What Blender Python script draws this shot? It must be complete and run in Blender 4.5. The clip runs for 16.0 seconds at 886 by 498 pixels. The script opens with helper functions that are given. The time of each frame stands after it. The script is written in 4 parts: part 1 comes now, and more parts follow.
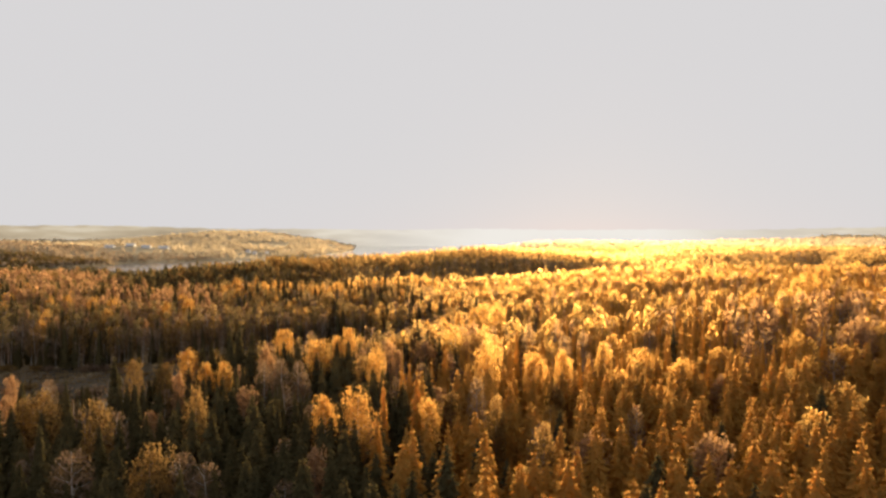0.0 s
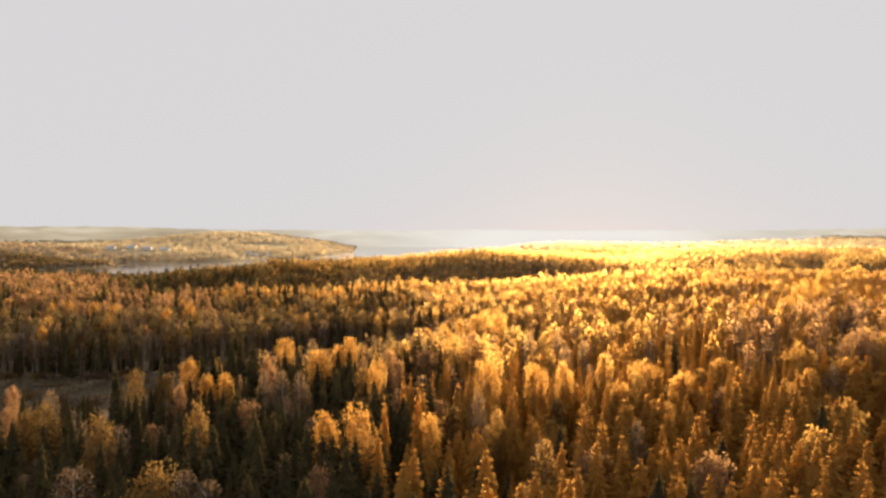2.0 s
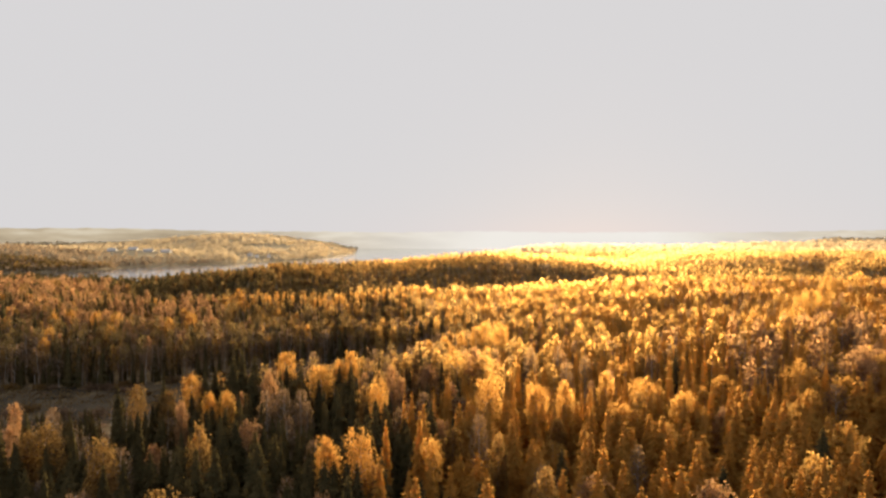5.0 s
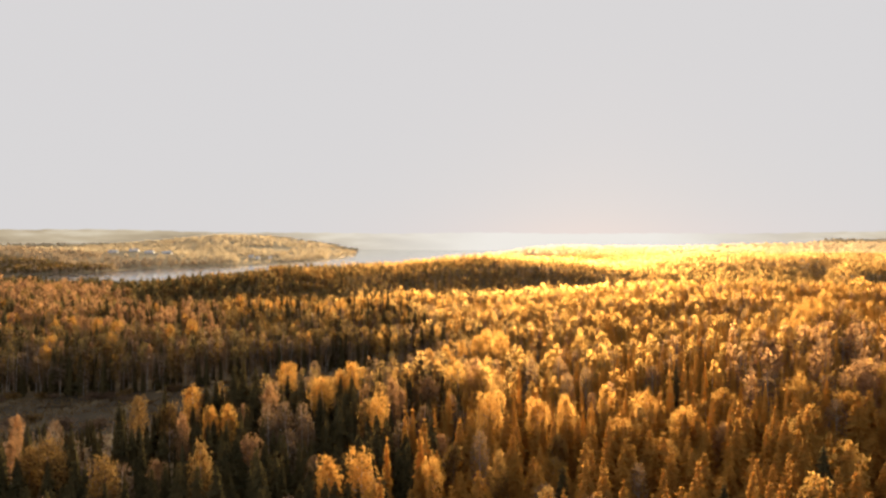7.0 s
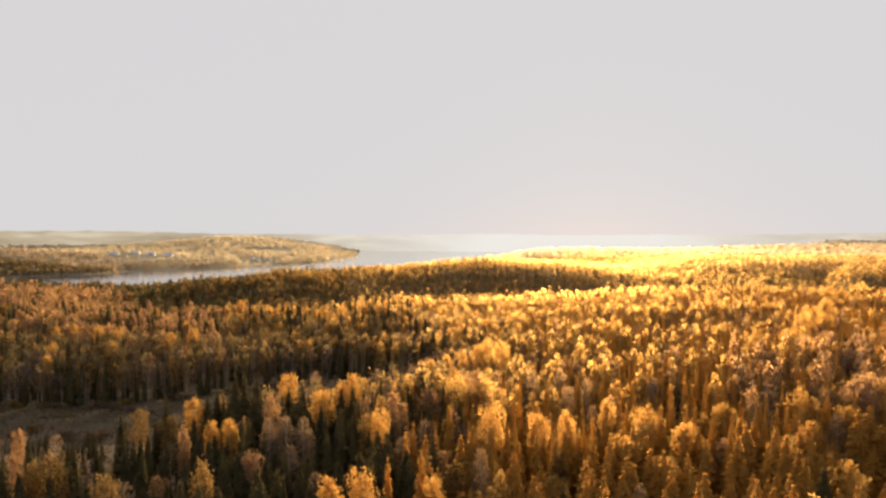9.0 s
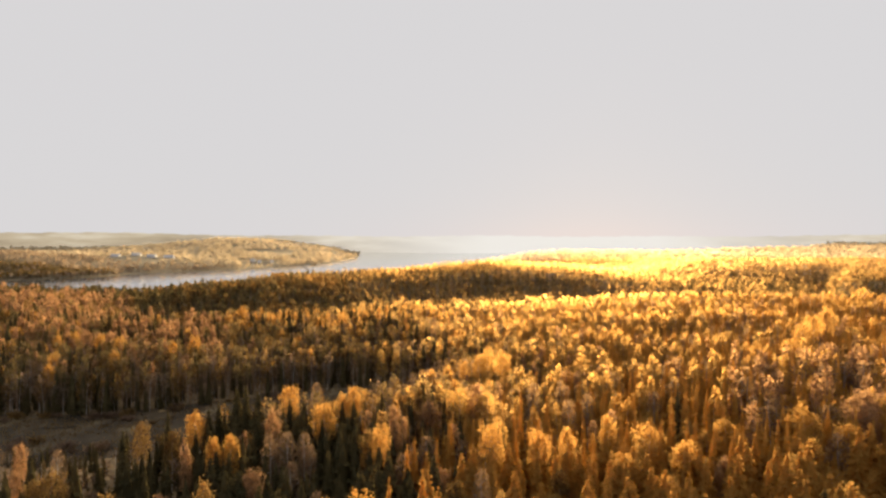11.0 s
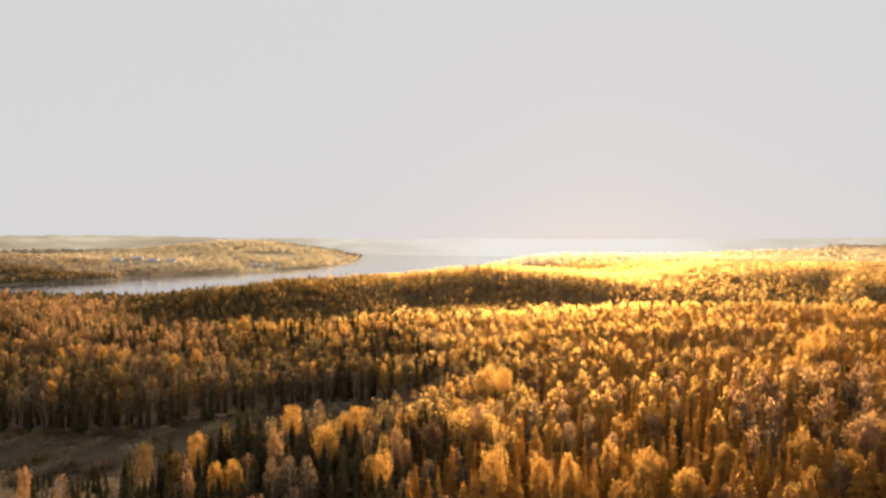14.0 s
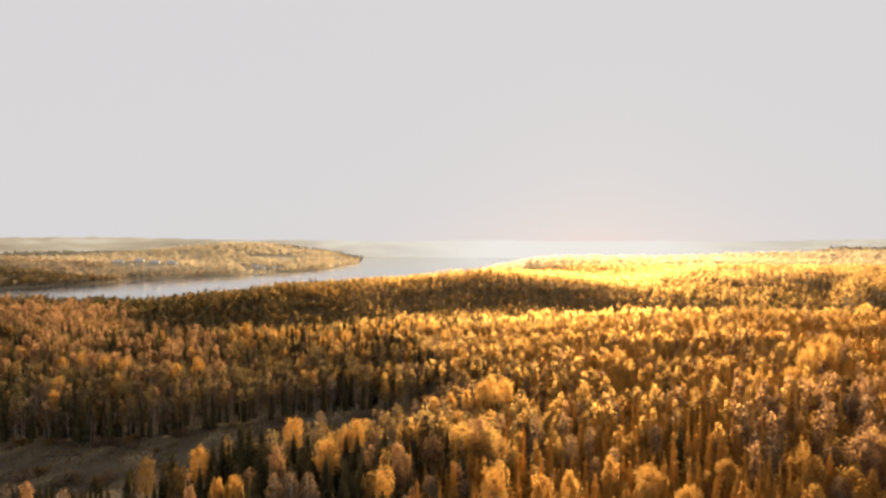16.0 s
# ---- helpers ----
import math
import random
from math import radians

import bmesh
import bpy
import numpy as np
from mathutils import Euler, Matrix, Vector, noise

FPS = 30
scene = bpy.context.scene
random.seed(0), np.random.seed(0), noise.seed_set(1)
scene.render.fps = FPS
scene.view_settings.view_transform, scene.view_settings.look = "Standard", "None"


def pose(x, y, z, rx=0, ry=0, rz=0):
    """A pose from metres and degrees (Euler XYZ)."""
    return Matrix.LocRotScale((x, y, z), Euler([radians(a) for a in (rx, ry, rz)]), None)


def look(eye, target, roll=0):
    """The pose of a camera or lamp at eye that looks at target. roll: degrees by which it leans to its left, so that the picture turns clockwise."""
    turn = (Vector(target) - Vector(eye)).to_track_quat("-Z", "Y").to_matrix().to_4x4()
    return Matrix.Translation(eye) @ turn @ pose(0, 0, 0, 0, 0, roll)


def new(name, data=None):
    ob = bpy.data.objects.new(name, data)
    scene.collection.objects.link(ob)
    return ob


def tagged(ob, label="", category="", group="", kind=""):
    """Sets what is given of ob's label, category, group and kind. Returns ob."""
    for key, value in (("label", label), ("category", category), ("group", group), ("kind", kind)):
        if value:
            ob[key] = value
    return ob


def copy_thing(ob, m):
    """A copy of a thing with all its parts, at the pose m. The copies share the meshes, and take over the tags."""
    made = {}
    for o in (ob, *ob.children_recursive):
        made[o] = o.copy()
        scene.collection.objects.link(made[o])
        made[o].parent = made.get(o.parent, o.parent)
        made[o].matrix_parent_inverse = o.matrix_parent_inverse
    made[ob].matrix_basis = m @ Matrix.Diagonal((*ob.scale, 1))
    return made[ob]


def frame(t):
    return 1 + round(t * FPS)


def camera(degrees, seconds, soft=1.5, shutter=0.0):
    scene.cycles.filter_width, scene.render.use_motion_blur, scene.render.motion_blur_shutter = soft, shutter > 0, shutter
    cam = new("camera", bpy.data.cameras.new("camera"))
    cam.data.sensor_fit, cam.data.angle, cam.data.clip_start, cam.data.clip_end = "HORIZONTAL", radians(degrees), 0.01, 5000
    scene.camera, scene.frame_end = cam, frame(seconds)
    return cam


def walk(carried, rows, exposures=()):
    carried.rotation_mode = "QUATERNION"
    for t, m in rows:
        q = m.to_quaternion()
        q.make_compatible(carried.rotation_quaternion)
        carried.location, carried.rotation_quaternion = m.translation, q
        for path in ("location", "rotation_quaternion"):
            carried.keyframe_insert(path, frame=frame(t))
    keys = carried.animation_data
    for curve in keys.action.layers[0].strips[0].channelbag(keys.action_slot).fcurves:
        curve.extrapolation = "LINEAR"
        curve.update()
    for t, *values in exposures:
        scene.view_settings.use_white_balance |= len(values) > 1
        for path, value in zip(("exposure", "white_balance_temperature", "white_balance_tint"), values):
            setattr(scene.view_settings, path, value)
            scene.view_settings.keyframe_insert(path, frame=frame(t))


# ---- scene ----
cam = camera(72.0, 16.0, 2.6)
PATH = [
    (0.0, pose(0.295, 1.432, 56.901, 88.486, 0, -0.646)),
    (1.0, pose(0.263, 1.392, 58.212, 88.511, 0, -0.613)),
    (2.0, pose(0.238, 1.348, 59.517, 88.536, 0, -0.580)),
    (3.0, pose(0.220, 1.299, 60.843, 88.563, 0, -0.545)),
    (4.0, pose(0.207, 1.245, 62.210, 88.592, 0, -0.510)),
    (5.0, pose(0.198, 1.184, 63.636, 88.622, 0, -0.474)),
    (6.0, pose(0.192, 1.117, 65.133, 88.655, 0, -0.437)),
    (7.0, pose(0.187, 1.042, 66.706, 88.690, 0, -0.399)),
    (8.0, pose(0.182, 0.960, 68.359, 88.727, 0, -0.360)),
    (9.0, pose(0.176, 0.870, 70.088, 88.768, 0, -0.320)),
    (10.0, pose(0.169, 0.771, 71.884, 88.811, 0, -0.278)),
    (11.0, pose(0.158, 0.662, 73.735, 88.858, 0, -0.235)),
    (12.0, pose(0.142, 0.544, 75.623, 88.907, 0, -0.191)),
    (13.0, pose(0.121, 0.415, 77.525, 88.961, 0, -0.145)),
    (14.0, pose(0.092, 0.275, 79.412, 89.019, 0, -0.098)),
    (15.0, pose(0.056, 0.123, 81.252, 89.080, 0, -0.049)),
    (16.0, pose(0.010, -0.040, 83.006, 89.146, 0, 0.002)),
]
walk(cam, PATH)


# ---------- world, sun ----------
SUN_EL, SUN_AZ = 4.4, 14.0      # degrees above the horizon; east of the view axis

world = bpy.data.worlds.new("world")
scene.world = world
world.use_nodes = True
wn, wl = world.node_tree.nodes, world.node_tree.links
wn.clear()
sky = wn.new("ShaderNodeTexSky")
sky.sky_type = "NISHITA"
sky.sun_disc = False
sky.sun_elevation, sky.sun_rotation = radians(SUN_EL), radians(SUN_AZ)
sky.dust_density, sky.air_density = 0.6, 1.0
bg_sky = wn.new("ShaderNodeBackground")
bg_sky.inputs["Strength"].default_value = 0.05
wl.new(sky.outputs[0], bg_sky.inputs["Color"])
bg_veil = wn.new("ShaderNodeBackground")          # thin even cloud veil over the whole sky
bg_veil.inputs["Color"].default_value = (0.695, 0.68, 0.69, 1)
bg_veil.inputs["Strength"].default_value = 0.188
blend = wn.new("ShaderNodeMixShader")
blend.inputs[0].default_value = 0.992
out = wn.new("ShaderNodeOutputWorld")
wl.new(bg_sky.outputs[0], blend.inputs[1])
wl.new(bg_veil.outputs[0], blend.inputs[2])
wl.new(blend.outputs[0], out.inputs["Surface"])

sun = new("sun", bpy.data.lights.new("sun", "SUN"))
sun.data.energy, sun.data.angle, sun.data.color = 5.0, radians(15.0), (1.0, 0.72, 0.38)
sun_dir = Vector((math.sin(radians(SUN_AZ)) * math.cos(radians(SUN_EL)), math.cos(radians(SUN_AZ)) * math.cos(radians(SUN_EL)), math.sin(radians(SUN_EL))))
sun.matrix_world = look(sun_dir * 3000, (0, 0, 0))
scene.view_settings.exposure = 2.4


# ---------- materials ----------
def base_mat(name):
    m = bpy.data.materials.new(name)
    m.use_nodes = True
    m.node_tree.nodes.clear()
    return m, m.node_tree.nodes, m.node_tree.links


def noise_node(n, l, scale, detail=3.0, coord=None, rough=0.55):
    if coord is None:
        coord = n.new("ShaderNodeNewGeometry").outputs["Position"]
    t = n.new("ShaderNodeTexNoise")
    t.inputs["Scale"].default_value, t.inputs["Detail"].default_value, t.inputs["Roughness"].default_value = scale, detail, rough
    l.new(coord, t.inputs["Vector"])
    return t.outputs["Fac"]


def ramp_node(n, l, fac, stops):
    r = n.new("ShaderNodeValToRGB")
    e = r.color_ramp.elements
    while len(e) < len(stops):
        e.new(0.5)
    for k, (p, c) in enumerate(stops):
        e[k].position, e[k].color = p, (*c, 1)
    l.new(fac, r.inputs["Fac"])
    return r.outputs["Color"]


def mix_node(n, l, a, b, fac, mode="MIX"):
    m = n.new("ShaderNodeMix")
    m.data_type, m.blend_type = "RGBA", mode
    for sock, v in ((m.inputs[0], fac), (m.inputs[6], a), (m.inputs[7], b)):
        if isinstance(v, (int, float)):
            sock.default_value = v
        elif isinstance(v, tuple):
            sock.default_value = (*v, 1)
        else:
            l.new(v, sock)
    return m.outputs[2]


def foliage(name, cols, translucent=0.45, patch=0.12, gloss=0.35, leafvar=0.2, forward=0.15, glow=0.08):
    """Leaves: colour drifts from tree to tree and from leaf to leaf, light shines through them."""
    m, n, l = base_mat(name)
    f = noise_node(n, l, patch, 2.0)
    col = ramp_node(n, l, f, [(0.3 + 0.4 * k / (len(cols) - 1), c) for k, c in enumerate(cols)])
    geo = n.new("ShaderNodeNewGeometry")
    var = ramp_node(n, l, geo.outputs["Random Per Island"], [(0, (1 - leafvar,) * 3), (1, (1 + leafvar, 1 + leafvar * 0.9, 1 + leafvar * 0.7))])
    col = mix_node(n, l, col, var, 1.0, "MULTIPLY")
    p = n.new("ShaderNodeBsdfPrincipled")
    p.inputs["Roughness"].default_value = 0.78
    p.inputs["Specular IOR Level"].default_value = gloss
    p.inputs["Specular Tint"].default_value = (1.0, 0.72, 0.36, 1)
    l.new(col, p.inputs["Base Color"])
    tr = n.new("ShaderNodeBsdfTranslucent")         # light shining through is deeper in colour
    l.new(mix_node(n, l, col, (1.0, 0.60, 0.20), glow), tr.inputs["Color"])
    mx = n.new("ShaderNodeMixShader")
    mx.inputs[0].default_value = translucent
    l.new(p.outputs[0], mx.inputs[1])
    l.new(tr.outputs[0], mx.inputs[2])
    fw = n.new("ShaderNodeBsdfRefraction")          # thin leaves pass part of the light on, little bent
    fw.inputs["IOR"].default_value, fw.inputs["Roughness"].default_value = 1.42, 1.0
    l.new(mix_node(n, l, col, (1.0, 0.55, 0.16), 0.35), fw.inputs["Color"])
    mx2 = n.new("ShaderNodeMixShader")
    mx2.inputs[0].default_value = forward
    l.new(mx.outputs[0], mx2.inputs[1])
    l.new(fw.outputs[0], mx2.inputs[2])
    o = n.new("ShaderNodeOutputMaterial")
    l.new(mx2.outputs[0], o.inputs["Surface"])
    return m


def solid(name, stops, scale=1.0, rough=0.85, bump=0.0, stretch=(1, 1, 1), big=None):
    m, n, l = base_mat(name)
    geo = n.new("ShaderNodeNewGeometry")
    mp = n.new("ShaderNodeMapping")
    mp.inputs["Scale"].default_value = stretch
    l.new(geo.outputs["Position"], mp.inputs["Vector"])
    f = noise_node(n, l, scale, 5.0, mp.outputs[0])
    col = ramp_node(n, l, f, stops)
    if big:
        f2 = noise_node(n, l, big, 3.0)
        col = mix_node(n, l, col, ramp_node(n, l, f2, [(0.35, (0.55, 0.55, 0.55)), (0.65, (1.25, 1.2, 1.1))]), 1.0, "MULTIPLY")
    p = n.new("ShaderNodeBsdfPrincipled")
    p.inputs["Roughness"].default_value = rough
    p.inputs["Specular IOR Level"].default_value = 0.2
    l.new(col, p.inputs["Base Color"])
    if bump:
        b = n.new("ShaderNodeBump")
        b.inputs["Strength"].default_value = bump
        b.inputs["Distance"].default_value = 0.3
        l.new(f, b.inputs["Height"])
        l.new(b.outputs[0], p.inputs["Normal"])
    o = n.new("ShaderNodeOutputMaterial")
    l.new(p.outputs[0], o.inputs["Surface"])
    return m


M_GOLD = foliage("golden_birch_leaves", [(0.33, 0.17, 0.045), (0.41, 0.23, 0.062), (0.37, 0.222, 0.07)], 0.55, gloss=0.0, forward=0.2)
# pale birch leaves; part of their lightness stands in for sun glare
M_STRAW = foliage("straw_glare_leaves", [(0.37, 0.23, 0.07), (0.45, 0.285, 0.09), (0.41, 0.27, 0.095)], 0.55, gloss=0.0, forward=0.2)
M_RUST = foliage("rusty_leaves", [(0.245, 0.145, 0.084), (0.325, 0.192, 0.108), (0.29, 0.174, 0.10)], 0.5, gloss=0.0, leafvar=0.25)
M_OLIVE = foliage("olive_leaves", [(0.125, 0.086, 0.038), (0.165, 0.111, 0.047), (0.205, 0.134, 0.055)], 0.48, gloss=0.0, forward=0.32)
M_SPRUCE = foliage("spruce_needles", [(0.062, 0.056, 0.030), (0.088, 0.075, 0.037), (0.115, 0.094, 0.045)], 0.45, gloss=0.0, glow=0.0, forward=0.1)
# needles of spruces towards the sun, its glare put into their amber
M_GLARE_AMBER = foliage("glare_amber_needles", [(0.36, 0.20, 0.055), (0.45, 0.255, 0.068), (0.51, 0.295, 0.078)], 0.55, gloss=0.0, glow=0.2, forward=0.2, leafvar=0.12)
M_PINE = foliage("pine_needles", [(0.13, 0.108, 0.054), (0.17, 0.138, 0.064), (0.21, 0.165, 0.075)], 0.35, gloss=0.1, forward=0.3)
# woods of the plain: hazy glare is put into the pale gold
M_PLAIN = foliage("glare_gold_leaves", [(0.34, 0.22, 0.10), (0.42, 0.28, 0.125), (0.48, 0.33, 0.15)], 0.5, patch=0.02, gloss=0.0, forward=0.22)
M_TWIG = foliage("bare_twigs", [(0.115, 0.082, 0.063), (0.16, 0.114, 0.085), (0.205, 0.147, 0.107)], 0.4, gloss=0.0, forward=0.14)
M_DRY = foliage("dry_grass", [(0.07, 0.05, 0.03), (0.12, 0.085, 0.045), (0.18, 0.13, 0.06)], 0.35, patch=0.05)
# distant leaves: the haze of distance is put into the pale tan
M_FAR = foliage("hazed_far_leaves", [(0.43, 0.37, 0.275), (0.50, 0.43, 0.315), (0.57, 0.49, 0.355)], 0.5, patch=0.012, leafvar=0.12, gloss=0.0, forward=0.12, glow=0.0)
# brown shore leaves, lightened in colour for the haze over the lake
M_SHORE = foliage("hazed_shore_leaves", [(0.29, 0.23, 0.17), (0.38, 0.30, 0.215), (0.46, 0.365, 0.26)], 0.45, patch=0.02, leafvar=0.2, gloss=0.0, forward=0.12, glow=0.0)
M_BIRCHBARK = solid("birch_bark", [(0.3, (0.06, 0.05, 0.045)), (0.42, (0.26, 0.23, 0.20)), (0.7, (0.5, 0.455, 0.41))], 1.6, 0.8, 0.2, (1, 1, 3))
M_BARK = solid("conifer_bark", [(0.3, (0.15, 0.11, 0.08)), (0.7, (0.28, 0.205, 0.15))], 2.0, 0.9, 0.4, (1, 1, 0.3))
M_PINEBARK = solid("pine_bark", [(0.3, (0.20, 0.13, 0.085)), (0.7, (0.36, 0.23, 0.15))], 2.0, 0.9, 0.4, (1, 1, 0.3))
M_GROUND = solid("forest_floor", [(0.3, (0.11, 0.082, 0.05)), (0.5, (0.20, 0.145, 0.08)), (0.72, (0.30, 0.21, 0.11))], 0.35, 0.95, 0.5, big=0.012)
M_MEADOW = solid("marsh_meadow", [(0.3, (0.036, 0.028, 0.018)), (0.48, (0.065, 0.049, 0.03)), (0.62, (0.11, 0.083, 0.05)), (0.74, (0.165, 0.14, 0.083))], 0.09, 0.95, 0.5, (1, 0.5, 1), big=0.03)

# far fields, their tan paled for the haze of distance
M_FIELD = solid("haze_paled_fields", [(0.3, (0.22, 0.18, 0.12)), (0.5, (0.29, 0.24, 0.155)), (0.7, (0.36, 0.30, 0.19))], 0.008, 0.95, 0.0, (1, 1, 1), big=0.0015)

# lake: rippled water
M_WATER, n, l = base_mat("lake_water")
p = n.new("ShaderNodeBsdfPrincipled")
p.inputs["Base Color"].default_value = (0.02, 0.03, 0.035, 1)
p.inputs["Roughness"].default_value = 0.18
p.inputs["IOR"].default_value = 1.33
p.inputs["Coat Weight"].default_value = 1.0
p.inputs["Coat Roughness"].default_value = 0.12
p.inputs["Coat IOR"].default_value = 3.4
b = n.new("ShaderNodeBump")
b.inputs["Strength"].default_value = 0.02
b.inputs["Distance"].default_value = 0.4
l.new(noise_node(n, l, 0.4, 3.0), b.inputs["Height"])
l.new(b.outputs[0], p.inputs["Normal"])
o = n.new("ShaderNodeOutputMaterial")
l.new(p.outputs[0], o.inputs["Surface"])


# ---------- ground, lake ----------
LAKE_Z = -25.0
# shore of the lake, round from the near side to the far one
# the eastern arm is added: pale water in place of glare-washed land
SHORE = np.array([(-2600, 780), (-1500, 820), (-900, 860), (-560, 870), (-430, 950), (-350, 1180), (-200, 1420), (-20, 1540),
                  (160, 1900), (330, 2150), (620, 2350), (1050, 2600), (1900, 3200), (2300, 4000), (900, 4700), (0, 4700),
                  (-560, 4400), (-440, 3300), (-385, 2842), (-400, 2330), (-460, 2119), (-573, 1850), (-700, 1739), (-812, 1641), (-830, 1533), (-901, 1421),
                  (-973, 1339), (-1300, 1230), (-2600, 1150)], float)
# marshy clearing: centre line and half widths
CLEAR = np.array([(-420, 196, 36), (-260, 202, 31), (-180, 204, 28), (-130, 208, 26), (-97, 216, 26), (-72, 234, 25), (-52, 250, 21), (-38, 261, 16)], float)
# wooded ridge behind the valley: bearing (x over y), distance of its crest, height of the ground there
RIDGE = np.array([(-0.80, 700, 0), (-0.63, 630, 4), (-0.50, 690, -6), (-0.36, 735, -1), (-0.26, 815, 6), (-0.17, 865, 4), (-0.05, 985, 4), (0.09, 1040, 15),
                  (0.20, 980, 12), (0.32, 890, 2), (0.43, 850, 0), (0.53, 840, -2), (0.58, 840, -6), (0.63, 840, -13), (0.67, 860, 9), (0.80, 860, 11)], float)


def smooth(v):
    v = np.clip(v, 0, 1)
    return v * v * (3 - 2 * v)


def seg_dist(x, y, a, b):
    d = b - a
    t = np.clip(((x - a[0]) * d[0] + (y - a[1]) * d[1]) / (d @ d), 0, 1)
    return np.hypot(x - a[0] - t * d[0], y - a[1] - t * d[1]), t


def lake_dist(x, y):
    """Distance to the shore, positive on land."""
    best, inside = np.full(np.shape(x), 1e9), np.zeros(np.shape(x), bool)
    for a, b in zip(SHORE, np.roll(SHORE, -1, 0)):
        best = np.minimum(best, seg_dist(x, y, a, b)[0])
        cross = (a[1] > y) != (b[1] > y)
        dy = b[1] - a[1] if b[1] != a[1] else 1e-9
        inside ^= cross & (x < (b[0] - a[0]) * (y - a[1]) / dy + a[0])
    return np.where(inside, -best, best)


def clearing(x, y):
    """Distance outside the clearing; negative within it."""
    best = np.full(np.shape(x), 1e9)
    for a, b in zip(CLEAR[:-1], CLEAR[1:]):
        d, t = seg_dist(x, y, a[:2], b[:2])
        best = np.minimum(best, d - a[2] - (b[2] - a[2]) * t)
    return best


def wave(x, y, s, k):
    return np.sin(x * s + k) * np.cos(y * s * 0.8 + 1.7 * k) + 0.5 * np.sin((x + y) * s * 1.9 + 2.3 * k)


def height(x, y):
    x, y = np.asarray(x, float), np.asarray(y, float)
    u = x / np.maximum(np.abs(y), 60)
    near = 4.8 + 4.6 * smooth((x + 85) / 95) * (1 - 0.6 * smooth((y - 185) / 60)) + 11.5 * smooth((x - 10) / 150)
    crest = np.interp(u, RIDGE[:, 0], RIDGE[:, 1])
    top = np.interp(u, RIDGE[:, 0], RIDGE[:, 2])
    dale = top + (-19 + 4 * smooth((u - 0.15) / 0.3) - top) * smooth((u + 0.56) / 0.12)
    back = -17 + 29 * smooth((u - 0.2) / 0.25)
    g = near + (dale - near) * smooth((y - 415) / (0.7 * crest - 415))
    g = g + (top - g) * smooth((y - 0.74 * crest) / (0.24 * crest))
    g = g + (back - g) * smooth((y - 1.04 * crest) / (0.3 * crest))
    g = g + 1.0 * wave(x, y, 0.021, 0.4) + 1.0 * wave(x, y, 0.006, 1.3) * smooth((y - 200) / 300)
    far = smooth((y - 1150) / 450) * smooth((u - 0.05) / 0.2 + (y > 1560))
    plain = 2 + 12 * smooth((y - 1450) / 350) + 40 * smooth((y - 2000) / 2600) + 5 * wave(x, y, 0.0021, 2.0)
    g = g + (plain - g) * far
    g = g + 73 * np.exp(-((x + 1080) / 480) ** 2 - ((y - 3400) / 1000) ** 2)
    g = g + 30 * np.exp(-((x + 2300) / 700) ** 2 - ((y - 3600) / 800) ** 2)
    g = g - 62 * smooth((y - 3150) / 450) * np.exp(-((x - 550) / 950) ** 2)
    g = g + 34 * np.exp(-((x + 1270) / 270) ** 2 - ((y - 1760) / 260) ** 2)
    g = g + 17 * np.exp(-((x + 945) / 130) ** 2 - ((y - 1960) / 130) ** 2)
    g = np.maximum(g, LAKE_Z + 6)
    g = np.where(np.hypot(x, y) > 3900, np.minimum(g, 45.0), g)
    d = lake_dist(x, y)
    bank = smooth(np.abs(d) / 160)
    return np.where(d > 0, LAKE_Z + 0.4 + (g - LAKE_Z) * bank, LAKE_Z - 4 * smooth(-d / 60))


def mesh_object(name, verts, faces, material, parent=None, smooth_shade=False):
    me = bpy.data.meshes.new(name)
    me.from_pydata([tuple(v) for v in verts], [], [tuple(f) for f in faces]) if not isinstance(verts, np.ndarray) else fill(me, verts, faces)
    me.materials.append(material)
    if smooth_shade:
        me.polygons.foreach_set("use_smooth", [True] * len(me.polygons))
    ob = new(name, me)
    if parent:
        ob.parent = parent
    return ob


def fill(me, verts, faces):
    """Fast mesh from arrays: faces all with the same number of corners."""
    k = faces.shape[1]
    me.vertices.add(len(verts))
    me.vertices.foreach_set("co", verts.astype(np.float32).ravel())
    me.loops.add(faces.size)
    me.loops.foreach_set("vertex_index", faces.astype(np.int32).ravel())
    me.polygons.add(len(faces))
    me.polygons.foreach_set("loop_start", np.arange(0, faces.size, k, dtype=np.int32))
    me.update(calc_edges=True)
    me.validate()


# rings round the start of the flight, fine near by, out past the horizon
radii = np.concatenate([[0.02], np.arange(4, 300, 7.0), 300 * 1.028 ** np.arange(0, 122)])
angles = np.radians(np.concatenate([np.arange(-52, 52, 0.8), np.arange(52, 308, 6.0)]))
R, A = np.meshgrid(radii, angles, indexing="ij")
gx, gy = R * np.sin(A), R * np.cos(A)
gz = height(gx, gy)
na, nr = len(angles), len(radii)
idx = np.arange(nr * na).reshape(nr, na)
nxt = np.roll(idx, -1, 1)
quads = np.stack([idx[:-1], nxt[:-1], nxt[1:], idx[1:]], -1).reshape(-1, 4)[:, ::-1]
gverts = np.stack([gx.ravel(), gy.ravel(), gz.ravel()], -1)
ground = mesh_object("ground", gverts, quads, M_GROUND, smooth_shade=True)
ground.data.materials.append(M_MEADOW)
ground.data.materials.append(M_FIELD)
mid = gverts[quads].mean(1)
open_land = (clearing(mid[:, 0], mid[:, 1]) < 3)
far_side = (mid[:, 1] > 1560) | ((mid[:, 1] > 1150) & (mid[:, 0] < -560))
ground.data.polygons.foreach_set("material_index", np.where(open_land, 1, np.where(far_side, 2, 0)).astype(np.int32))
tagged(ground, "brown forest floor and marshy meadow rolling to the horizon", "ground", kind="structure")

